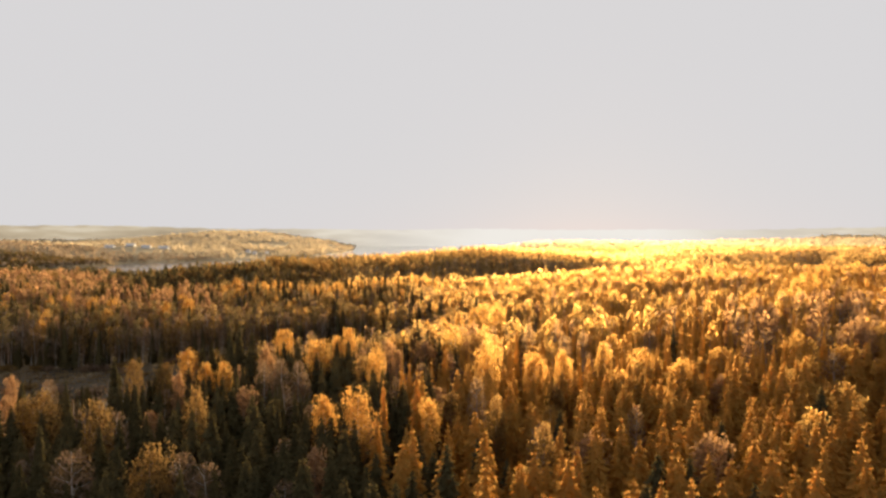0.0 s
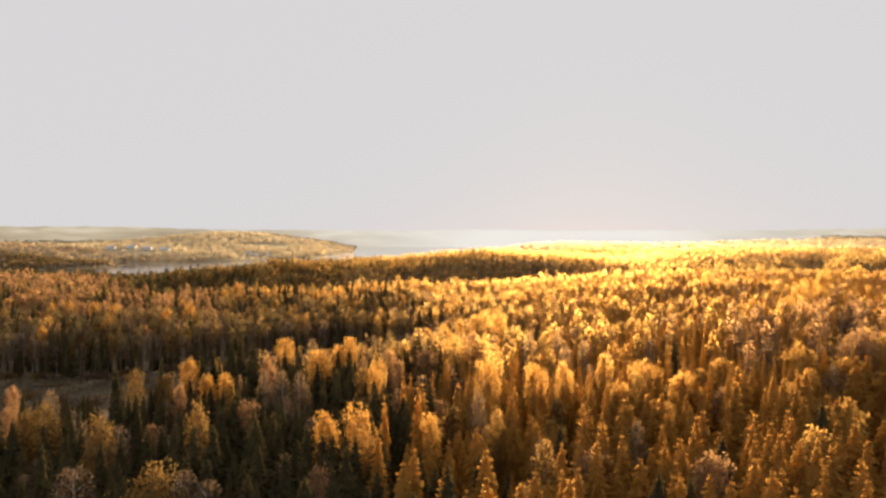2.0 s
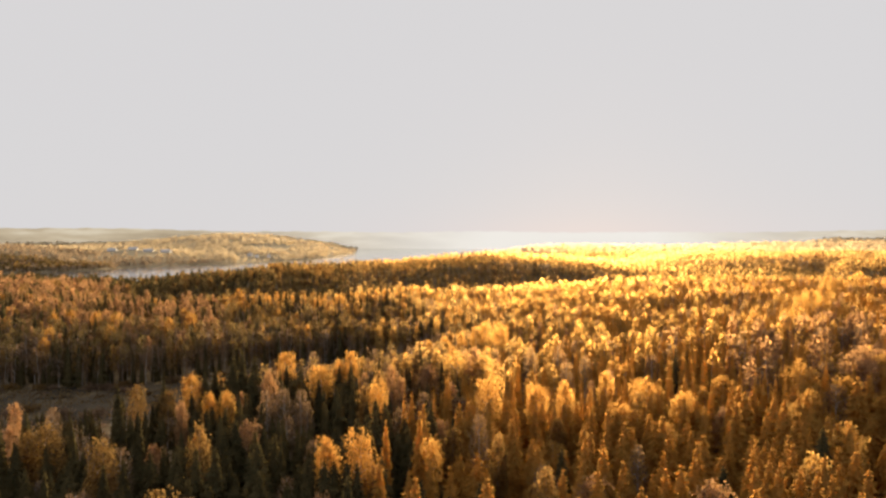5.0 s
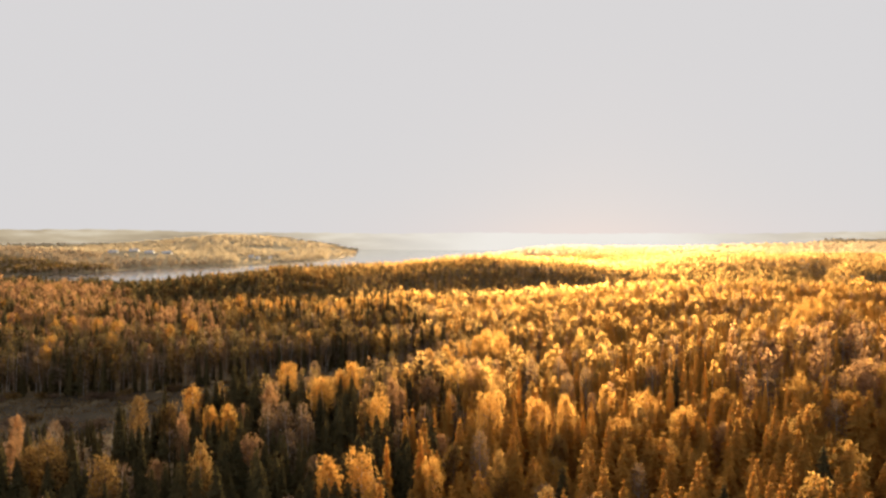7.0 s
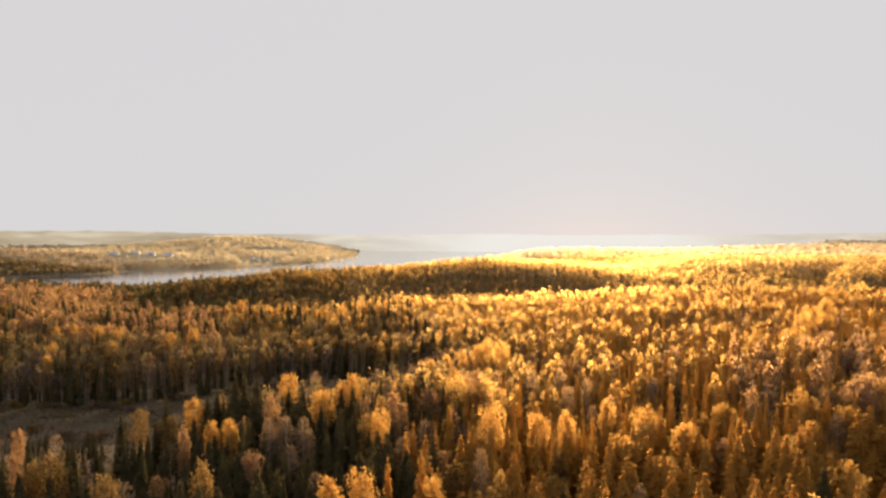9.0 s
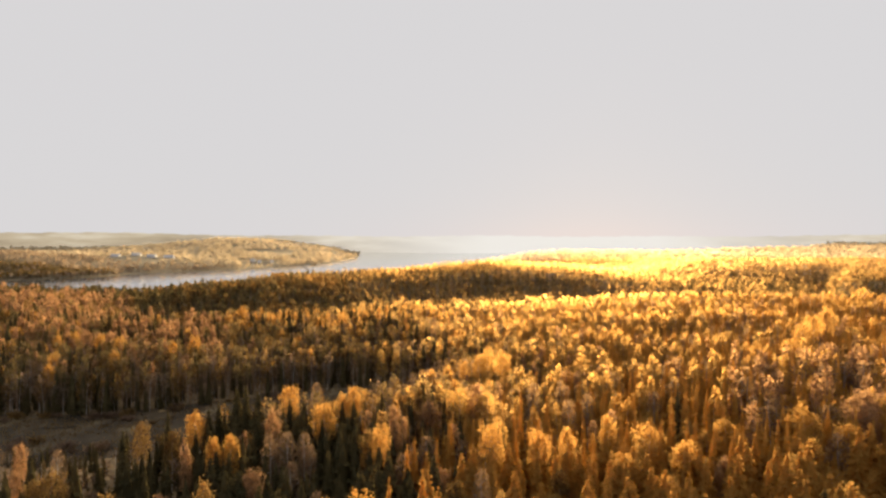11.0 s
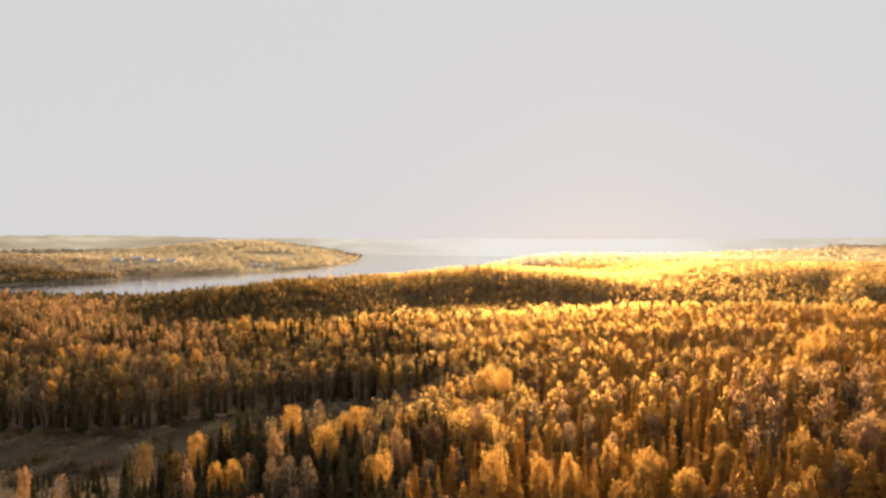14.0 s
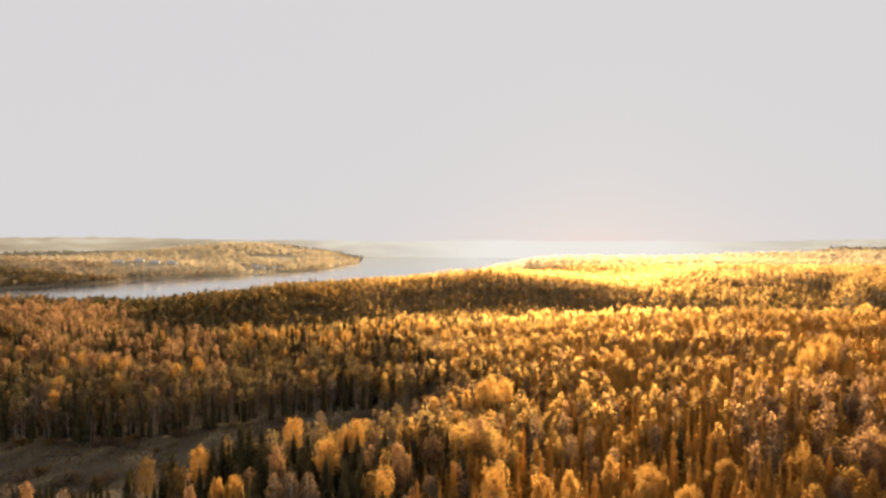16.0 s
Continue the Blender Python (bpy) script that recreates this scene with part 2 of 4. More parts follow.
me = bpy.data.meshes.new("lake")
me.from_pydata([(-3200, 700, LAKE_Z), (2200, 700, LAKE_Z), (2200, 7000, LAKE_Z), (-3200, 7000, LAKE_Z)], [], [(0, 1, 2, 3)])
me.materials.append(M_WATER)
# backdrop that glows by itself: distance haze is put into its emission
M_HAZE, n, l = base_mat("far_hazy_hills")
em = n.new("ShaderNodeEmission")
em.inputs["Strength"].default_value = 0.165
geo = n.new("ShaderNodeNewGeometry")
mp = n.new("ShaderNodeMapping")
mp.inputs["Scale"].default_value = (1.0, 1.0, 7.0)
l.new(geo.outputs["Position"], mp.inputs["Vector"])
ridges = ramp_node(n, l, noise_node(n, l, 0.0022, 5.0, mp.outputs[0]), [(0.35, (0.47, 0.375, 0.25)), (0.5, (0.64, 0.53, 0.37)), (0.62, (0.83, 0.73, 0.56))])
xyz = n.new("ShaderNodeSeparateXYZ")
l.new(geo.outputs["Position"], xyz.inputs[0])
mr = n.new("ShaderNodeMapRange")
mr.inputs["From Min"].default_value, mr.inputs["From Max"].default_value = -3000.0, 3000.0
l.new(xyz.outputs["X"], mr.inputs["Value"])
# the stretch below the sun is painted near white, as glare
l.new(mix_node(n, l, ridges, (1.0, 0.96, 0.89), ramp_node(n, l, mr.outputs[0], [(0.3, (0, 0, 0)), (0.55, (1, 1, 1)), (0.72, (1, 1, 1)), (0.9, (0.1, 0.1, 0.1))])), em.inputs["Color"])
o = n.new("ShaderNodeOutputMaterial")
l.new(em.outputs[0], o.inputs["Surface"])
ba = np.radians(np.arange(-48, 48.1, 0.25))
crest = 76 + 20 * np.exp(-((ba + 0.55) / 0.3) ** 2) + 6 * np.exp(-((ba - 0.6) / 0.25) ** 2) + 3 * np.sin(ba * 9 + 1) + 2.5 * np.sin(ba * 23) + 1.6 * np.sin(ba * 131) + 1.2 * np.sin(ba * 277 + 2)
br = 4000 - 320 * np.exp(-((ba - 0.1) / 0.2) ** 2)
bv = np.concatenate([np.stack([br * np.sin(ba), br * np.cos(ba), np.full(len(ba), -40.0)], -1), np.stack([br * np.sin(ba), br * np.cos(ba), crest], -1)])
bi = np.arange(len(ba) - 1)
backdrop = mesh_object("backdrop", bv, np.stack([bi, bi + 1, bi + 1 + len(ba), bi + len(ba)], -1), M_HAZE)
tagged(backdrop, "wooded hills along the horizon, haze and sun glare put into their glow", "hills", kind="structure")
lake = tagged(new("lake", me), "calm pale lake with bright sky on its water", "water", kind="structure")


# ---------- trees ----------
def tube(pts, rads, sides):
    pts, v, f = np.asarray(pts, float), [], []
    for k, (p0, r) in enumerate(zip(pts, rads)):
        d = pts[min(k + 1, len(pts) - 1)] - pts[max(k - 1, 0)]
        d = d / (np.linalg.norm(d) + 1e-9)
        a = np.cross(d, (0, 1, 0.3)); a /= np.linalg.norm(a) + 1e-9
        b2 = np.cross(d, a)
        for s in range(sides):
            w = 2 * math.pi * s / sides
            v.append(p0 + r * (math.cos(w) * a + math.sin(w) * b2))
    for k in range(len(pts) - 1):
        for s in range(sides):
            i, j = k * sides + s, k * sides + (s + 1) % sides
            f.append((i, j, j + sides)); f.append((i, j + sides, i + sides))
    return np.array(v), np.array(f)


def join(parts):
    vs, fs, o2 = [], [], 0
    for v, f in parts:
        vs.append(v); fs.append(f + o2); o2 += len(v)
    return np.concatenate(vs), np.concatenate(fs)


def cards(rng, centres, size, flat=0.0, long=1.3, upright=1.0):
    """Small leaf sprays, one slim triangle each, turned at random."""
    c = np.asarray(centres, float)
    n2 = len(c)
    d = rng.normal(size=(n2, 3)); d[:, 2] *= (1 - flat) * upright; d /= np.linalg.norm(d, axis=1)[:, None]
    e = rng.normal(size=(n2, 3)); e -= (e * d).sum(1)[:, None] * d; e /= np.linalg.norm(e, axis=1)[:, None]
    s = size * rng.uniform(0.6, 1.35, (n2, 1))
    v = np.stack([c - d * s * 0.45 * long - e * s * 0.4, c - d * s * 0.4 * long + e * s * 0.4, c + d * s * 0.6 * long], 1).reshape(-1, 3)
    return v, np.arange(n2 * 3).reshape(-1, 3)


def birch(rng, leaves, size, sides=6, limbs=12, wide=0.15, low=0.3, lobed=0.6):
    """Unit-height broadleaf: trunk with limbs, and a crown of leaf sprays round the limbs."""
    H = 20.0
    lean = rng.normal(size=2) * 0.5
    ts = np.linspace(0, 0.96, 6 if sides > 3 else 4)
    spine = np.stack([lean[0] * ts ** 2 + 0.15 * np.sin(5 * ts), lean[1] * ts ** 2, ts * H], -1)
    wood = [tube(spine, (0.2 if sides > 3 else 0.14) * (1 - ts) ** 0.8 + 0.03, sides)]
    tips, weight = [], []
    for k in range(limbs):
        t = low + (0.86 - low) * (k + rng.uniform(0, 0.8)) / limbs
        a = k * 2.4 + rng.uniform(-0.5, 0.5)
        mid2 = (1.0 + low) / 2 + 0.05
        prof = math.sqrt(max(0.12, 1 - ((t + 0.05 - mid2) / (1.02 - mid2)) ** 2))
        ln = H * wide * prof * rng.uniform(0.8, 1.2)
        p0 = np.array([np.interp(t, ts, spine[:, 0]), np.interp(t, ts, spine[:, 1]), t * H])
        rise = rng.uniform(0.5, 0.9)
        p1 = p0 + np.array([math.cos(a) * ln * 0.6, math.sin(a) * ln * 0.6, ln * 0.5 * rise])
        p2 = p0 + np.array([math.cos(a) * ln, math.sin(a) * ln, ln * rise])
        if limbs > 5:
            wood.append(tube([p0, p1, p2], [0.07, 0.045, 0.015], 3))
        tips += [p1 * 0.5 + p2 * 0.5, p2]
        weight += [0.6 + prof * 0.3, 0.5 + prof * 0.8]
    top = np.array([spine[-1, 0], spine[-1, 1], H * 0.92])
    tips += [top, top - (0, 0, H * 0.06)]
    weight += [1.3, 1.3]
    tips, weight = np.array(tips), np.array(weight) / sum(weight)
    pick = rng.choice(len(tips), leaves, p=weight)
    spread = H * wide * 0.33
    off = rng.normal(size=(leaves, 3))
    off *= np.minimum(1, 1.9 / np.linalg.norm(off, axis=1))[:, None]
    pos = tips[pick] + off * (spread, spread, spread * 1.25)
    # the rest fills an even, egg-shaped crown, denser outwards
    rest = rng.random(leaves) > lobed
    e = rng.normal(size=(leaves, 3))
    e /= np.linalg.norm(e, axis=1)[:, None]
    e *= rng.random((leaves, 1)) ** 0.22
    mid_z, half_z = H * (1.0 + low) / 2, H * (1.0 - low) / 2
    egg = e * (H * wide * 1.12, H * wide * 1.12, half_z)
    egg[:, :2] *= (1.15 - 0.45 * e[:, 2:3])
    egg += (0, 0, mid_z)
    egg[:, :2] += np.stack([np.interp(egg[:, 2] / H, ts, spine[:, 0]), np.interp(egg[:, 2] / H, ts, spine[:, 1])], -1)
    pos[rest] = egg[rest]
    pos[:, 2] = np.minimum(pos[:, 2], H * 1.03)
    return wood, cards(rng, pos, size, 0, 1.35, 1.7)


def bare(rng, twigs, sides=5, limbs=14, fuzz=0.3):
    """Leafless birch: pale stem and limbs with a haze of fine twigs."""
    wood, crown = birch(rng, 8, 0.3, sides, limbs, 0.17, 0.28)
    H = 20.0
    v = []
    for k in range(twigs):
        t = rng.uniform(0.3, 1.0)
        a = rng.uniform(0, 6.283)
        r = H * 0.17 * math.sin(math.pi * min(1, (t - 0.18) / 0.84) ** 0.8) * rng.uniform(0.1, 1.0) ** 0.6
        p0 = np.array([math.cos(a) * r, math.sin(a) * r, t * H * 0.93])
        d = np.array([math.cos(a) * 0.5, math.sin(a) * 0.5, rng.uniform(0.3, 1.2)]) + rng.normal(size=3) * 0.25
        ln = rng.uniform(0.8, 1.9)
        w = np.cross(d, rng.normal(size=3)); w /= np.linalg.norm(w)
        v += [p0 - w * 0.045, p0 + w * 0.045, p0 + d * ln + w * 0.01]
    twig = (np.array(v), np.arange(len(v)).reshape(-1, 3))
    t = rng.uniform(0.3, 1.0, twigs)
    a = rng.uniform(0, 6.283, twigs)
    rr = H * 0.155 * np.sqrt(np.clip(1 - ((t - 0.66) / 0.36) ** 2, 0.05, 1)) * rng.uniform(0.2, 1, twigs) ** 0.4
    fine = cards(rng, np.stack([np.cos(a) * rr, np.sin(a) * rr, t * H * 0.97], -1), fuzz, 0, 2.2)
    return wood, join([twig, fine])


def spruce(rng, tiers, arms, sides=5, wide=0.125, low=0.03):
    """Conifer: straight stem, whorls of drooping boughs that shorten to the tip."""
    H = 20.0
    wood = [tube([(0, 0, 0), (0, 0, H * 0.5), (0, 0, H * 0.97)], [0.2, 0.12, 0.03], sides)]
    v, f = [], []
    for k in range(tiers):
        t = low + (0.985 - low) * min(1.0, max(0.0, (k + rng.uniform(-0.4, 0.4)) / (tiers - 1))) ** 0.92
        ln0 = H * wide * (1 - t) ** 0.72 + 0.1
        na2 = arms if t < 0.75 else max(4, arms - 3)
        for s in range(na2):
            a = 2 * math.pi * (s + rng.uniform(-0.3, 0.3)) / na2 + k * 1.1
            ln = ln0 * rng.uniform(0.7, 1.22)
            o2 = np.array([math.cos(a), math.sin(a), 0])
            w = np.array([-math.sin(a), math.cos(a), 0])
            z = t * H + rng.uniform(-0.2, 0.2)
            droop = ln * rng.uniform(0.3, 0.7)
            half = ln * rng.uniform(0.16, 0.27) * 8 / arms ** 0.9 + 0.05
            root = np.array([0, 0, z + 0.15])
            tip = o2 * ln + (0, 0, z - droop)
            i = len(v)
            v += [root, o2 * ln * 0.68 + w * half + (0, 0, z - droop * 0.85 - 0.15), tip]
            f += [(i, i + 1, i + 2)]
            i = len(v)
            v += [root, tip, o2 * ln * 0.68 - w * half + (0, 0, z - droop * 0.85 - 0.15)]
            f += [(i, i + 1, i + 2)]
            for side in ((-1, 1)[(s + k) % 2],):    # hanging twigs along the bough
                g = rng.uniform(0.35, 0.9)
                m0 = o2 * ln * g + (0, 0, z + 0.1 - droop * g)
                m1 = m0 + w * side * half * 0.9 + o2 * ln * 0.12 - (0, 0, 0.2 + ln * 0.28)
                i = len(v)
                v += [m0 - o2 * 0.16, m0 + o2 * 0.16, m1]
                f += [(i, i + 1, i + 2)]
    heart, rings = 6, ((low, 0.75), (0.4, 0.72), (0.75, 0.66))
    i = len(v)                                  # dense dark heart of the crown
    for lev, fat in rings:
        for k in range(heart):
            a = 2 * math.pi * (k + rng.uniform(-0.2, 0.2)) / heart
            rr = H * wide * fat * (1.0 if sides > 3 else 0.95) * (1 - lev) ** 0.72 * rng.uniform(0.55, 1.1)
            v.append(np.array([math.cos(a) * rr, math.sin(a) * rr, H * (lev + rng.uniform(-0.03, 0.03))]))
    v.append(np.array([0, 0, H * 0.985]))
    for q in range(len(rings) - 1):
        for k in range(heart):
            a, b2 = i + q * heart + k, i + q * heart + (k + 1) % heart
            f += [(a, b2, b2 + heart), (a, b2 + heart, a + heart)]
    q = i + (len(rings) - 1) * heart
    f += [(q + k, q + (k + 1) % heart, i + len(rings) * heart) for k in range(heart)]
    i = len(v)
    v += [(0.12, 0, H * 0.95), (-0.07, 0.1, H * 0.95), (-0.07, -0.1, H * 0.95), (0, 0, H * 1.03)]
    f += [(i, i + 1, i + 3), (i + 1, i + 2, i + 3), (i + 2, i, i + 3)]
    return wood, (np.array(v, float), np.array(f))


def pine(rng, needles, size, sides=5):
    H = 20.0
    ts = np.linspace(0, 0.97, 5)
    spine = np.stack([0.3 * np.sin(3 * ts), 0.2 * ts, ts * H], -1)
    wood = [tube(spine, 0.22 * (1 - ts) ** 0.7 + 0.04, sides)]
    tips = []
    for k in range(11):
        t = 0.55 + 0.42 * (k + rng.uniform(0, 0.8)) / 11
        a, ln = k * 2.4 + rng.uniform(-0.5, 0.5), (2.9 - 2.0 * (t - 0.55) / 0.45) * rng.uniform(0.7, 1.15)
        p0 = np.array([np.interp(t, ts, spine[:, 0]), np.interp(t, ts, spine[:, 1]), t * H])
        p1 = p0 + (math.cos(a) * ln, math.sin(a) * ln, ln * 0.25)
        if sides > 3:
            wood.append(tube([p0, p1], [0.06, 0.02], 3))
        tips += [p1, p0 * 0.4 + p1 * 0.6]
    tips.append(np.array([spine[-1, 0], spine[-1, 1], H * 0.97]))
    tips = np.array(tips)
    pos = tips[rng.integers(0, len(tips), needles)] + rng.normal(size=(needles, 3)) * (0.65, 0.65, 0.4)
    return wood, cards(rng, pos, size, 0.4)


def clump(rng, leaves, size, wide=3.0, tall=20.0, low=0.35):
    """Coarse crown for woods far away."""
    pos = rng.normal(size=(leaves, 3)) * (wide * 0.5, wide * 0.5, tall * 0.17) + (0, 0, tall * (0.5 + low / 2))
    pos[0] = (0, 0, tall * 0.93)
    return cards(rng, pos, size, 0.2, 1.5)


def spire(rng, leaves, size, wide=2.2, tall=20.0):
    """Pointed crown of bough sprays for conifers far away."""
    t = rng.random(leaves) ** 1.3 * 0.85
    a = rng.uniform(0, 6.283, leaves)
    rr = wide * (1 - t / 0.9) * rng.random(leaves) ** 0.35
    pos = np.stack([np.cos(a) * rr, np.sin(a) * rr, tall * (0.15 + t)], -1)
    pos[0] = (0, 0, tall * 0.93)
    return cards(rng, pos, size, 0.0, 1.5, 1.6)


def oval(rng, leaves, size, wide=3.0, tall=20.0, low=0.35):
    """Rounded crown of leaf sprays, thickest on its outside."""
    e = rng.normal(size=(leaves, 3))
    e /= np.linalg.norm(e, axis=1)[:, None]
    e *= rng.random((leaves, 1)) ** 0.25
    e[:, :2] *= (1.1 - 0.3 * e[:, 2:3])
    return cards(rng, e * (wide, wide, tall * (1 - low) / 2) + (0, 0, tall * (1 + low) / 2), size, 0.0, 1.4, 1.5)


rng = np.random.default_rng(7)
KINDS = {   # name: wood material, leaf material, label
    "golden_birch": (M_BIRCHBARK, M_GOLD, "golden autumn birch with a pale slender trunk"),
    "straw_birch": (M_BIRCHBARK, M_STRAW, "straw-yellow autumn birch with a rounded crown"),
    "rusty_aspen": (M_BARK, M_RUST, "rust-coloured autumn aspen, its leaves half shed"),
    "olive_birch": (M_BARK, M_OLIVE, "olive-brown birch with a thinning oval crown"),
    "bare_birch": (M_BIRCHBARK, M_TWIG, "leafless birch with white trunk and purple-brown twigs"),
    "spruce": (M_BARK, M_SPRUCE, "dark green spruce with drooping boughs and pointed top"),
    # spruces below the sun, with its glare as their colour
    "larch": (M_BARK, M_GLARE_AMBER, "amber autumn larch with a pointed, tiered crown"),
    "pine": (M_PINEBARK, M_PINE, "tall pine with bare trunk and green crown"),
}
# near trees: wood and crown apart; several shapes of each kind
NEAR = {
    "golden_birch": [birch(rng, 2300, 0.38, wide=w, low=0.45, lobed=0.68) for w in (0.125, 0.14, 0.155, 0.115)],
    "straw_birch": [birch(rng, 1500, 0.5, wide=w, low=0.28, lobed=0.45) for w in (0.125, 0.15)],
    "rusty_aspen": [birch(rng, 1900, 0.43, wide=w, low=0.28, lobed=0.45) for w in (0.115, 0.135, 0.105)],
    "olive_birch": [birch(rng, 2200, 0.40, wide=w, low=0.22, lobed=0.45) for w in (0.12, 0.14, 0.13)],
    "bare_birch": [bare(rng, 480, fuzz=0.36) for k in range(3)],
    "spruce": [spruce(rng, 27, 11, wide=w) for w in (0.17, 0.20, 0.235, 0.185)],
    "larch": [spruce(rng, 26, 11, wide=w) for w in (0.165, 0.19, 0.215)],
    "pine": [pine(rng, 600, 0.6) for k in range(3)],
}
MIDDLE = {
    "golden_birch": [birch(rng, 175, 0.9, 3, 5, w, 0.32, 0.3) for w in (0.075, 0.088, 0.10)],
    "straw_birch": [birch(rng, 175, 0.9, 3, 5, w, 0.32, 0.3) for w in (0.075, 0.092)],
    "rusty_aspen": [birch(rng, 165, 0.9, 3, 5, w, 0.34, 0.3) for w in (0.066, 0.08, 0.092)],
    "olive_birch": [birch(rng, 165, 0.9, 3, 5, w, 0.32, 0.3) for w in (0.066, 0.08, 0.09)],
    "bare_birch": [bare(rng, 75, 3, 5, 0.65) for k in range(2)],
    "spruce": [spruce(rng, 9, 6, 3, w) for w in (0.14, 0.17)],
    "larch": [spruce(rng, 9, 5, 3, w) for w in (0.13, 0.155)],
    "pine": [pine(rng, 120, 0.8, 3) for k in range(2)],
}


def scatter(x0, x1, y0, y1, step, seed):
    r2 = np.random.default_rng(seed)
    xs, ys = np.meshgrid(np.arange(x0, x1, step), np.arange(y0, y1, step))
    x = (xs + (np.arange(xs.shape[0]) % 2)[:, None] * step / 2).ravel() + r2.uniform(-0.42, 0.42, xs.size) * step
    y = ys.ravel() + r2.uniform(-0.42, 0.42, xs.size) * step
    return x, y, r2


def kind_at(x, y, r):
    """Which kind grows where, and how tall, from the stands of the wood."""
    u = x / max(y, 30.0)
    n1 = noise.noise((x * 0.02, y * 0.02, 3.1))
    n2 = noise.noise((x * 0.05, y * 0.05, 9.4))
    q = r.random()
    warm = smooth((u + 0.02) / 0.42)            # amber conifers and birch to the east, their colour standing in for glare
    if y < 185:
        lo = 11 if x < -55 else 14 if y > 46 else 10
        if u < -0.3 and y < 125:                # dark spruces with a few leafless birches
            return ("spruce" if q < 0.9 else "bare_birch"), r.uniform(lo - 2, lo + 3)
        if u > 0.48 and y > 140 and r.random() < 0.3:          # russet grove with some bare birches
            return ("bare_birch" if q < 0.25 else "rusty_aspen"), r.uniform(17, 21)
        if q < (0.85 if u < 0.08 else 0.76) + 0.2 * n1:
            return ("larch" if r.random() < 0.04 + 0.92 * smooth((u + 0.14) / 0.3) and u > -0.14 else "spruce"), r.uniform(lo + 1 + 2 * warm, lo + 7 - 2 * warm)
        if r.random() < warm * 0.6:
            return ("golden_birch" if y > 110 else "larch"), r.uniform(lo, lo + 5)
        return ((("olive_birch" if u < 0.05 else "straw_birch"), r.uniform(lo, lo + 4)) if q < 0.86 else
                ("bare_birch" if u < 0.1 or q > 0.93 else "larch", r.uniform(lo, lo + 4)) if q < 0.95 else ("rusty_aspen", r.uniform(lo, lo + 4)))
    if x > -30 and x < 10 and 213 < y < 268:     # pale leafless birches by the end of the clearing
        return ("bare_birch" if q < 0.75 else "olive_birch"), 8 + 9 * smooth((x + 30) / 34) + r.uniform(-1, 2)
    if u > 0.48 and y < 215 and r.random() < 0.3:
        return ("bare_birch" if q < 0.25 else "rusty_aspen"), r.uniform(17, 21)
    if y < 430:
        if u < -0.2 and y < 292 + 40 * n2 + 25 * r.random():      # dull slim trees along the far edge of the clearing
            return (("pine", r.uniform(16, 20)) if q < 0.4 else ("olive_birch", r.uniform(15, 19)) if q < 0.5 else
                    ("bare_birch", r.uniform(15, 20)) if q < 0.74 else ("spruce", r.uniform(15, 20)) if q < 0.94 else ("rusty_aspen", r.uniform(16, 20)))
        if u < -0.35:                           # russet wood behind the clearing, in strips between conifers
            if noise.noise((x * 0.014, y * 0.055, 7.7)) + 0.25 * n2 < -0.04:
                return (("pine", r.uniform(12, 15)) if q < 0.25 else ("spruce", r.uniform(11, 16)) if q < 0.9 else ("olive_birch", r.uniform(12, 16)))
            return (("rusty_aspen", r.uniform(16, 21)) if q < 0.46 else ("golden_birch", r.uniform(17, 21)) if q < 0.51 else
                    ("pine", r.uniform(15, 19)) if q < 0.74 else ("olive_birch", r.uniform(15, 20)) if q < 0.82 else ("spruce", r.uniform(15, 21)))
        if r.random() > smooth((u + 0.06 + 0.12 * n1) / 0.28):      # pines, gold along their far edge
            gold = smooth((y - 350) / 60)
            return (("golden_birch", r.uniform(17, 22)) if q < 0.03 + 0.22 * gold else ("pine", r.uniform(16, 20)) if q < 0.36 else
                    ("olive_birch", r.uniform(16, 20)) if q < 0.56 else ("straw_birch", r.uniform(15, 19)) if q < 0.7 else ("bare_birch", r.uniform(15, 20)) if q < 0.88 else ("spruce", r.uniform(16, 22)))
        # straw birches gather below the sun, their paleness replacing its glare
        if r.random() < 0.2 * smooth(1 - abs(u - 0.2) / 0.42) * (1 + n2):
            return "straw_birch", r.uniform(15, 20)
        if n1 + 0.5 * n2 < -0.05:                  # stands of conifers with slim bare birches
            return (("larch", r.uniform(15, 20)) if q < 0.8 else
                    ("bare_birch", r.uniform(16, 20)) if q < 0.85 else ("rusty_aspen", r.uniform(15, 19)) if q < 0.9 else ("straw_birch", r.uniform(15, 19)))
        far_gold = smooth((y - 250) / 90)
        return (("golden_birch", r.uniform(16, 21)) if q < 0.05 + 0.12 * far_gold + 0.4 * n2 * far_gold else ("larch", r.uniform(15, 20)) if q < 0.72 else
                ("rusty_aspen", r.uniform(15, 20)) if q < 0.76 else ("straw_birch", r.uniform(15, 20)) if q < 0.85 else ("olive_birch", r.uniform(15, 19)) if q < 0.92 else
                ("bare_birch", r.uniform(16, 20)))
    return (("spruce", r.uniform(14, 20)) if q < 0.5 else ("pine", r.uniform(15, 20)) if q < 0.75 else
            ("olive_birch", r.uniform(14, 19)) if q < 0.93 else ("golden_birch", r.uniform(14, 19)))


def in_view(x, y, side=0.8, pad=12):
    return abs(x) < side * y + pad


protos = {}


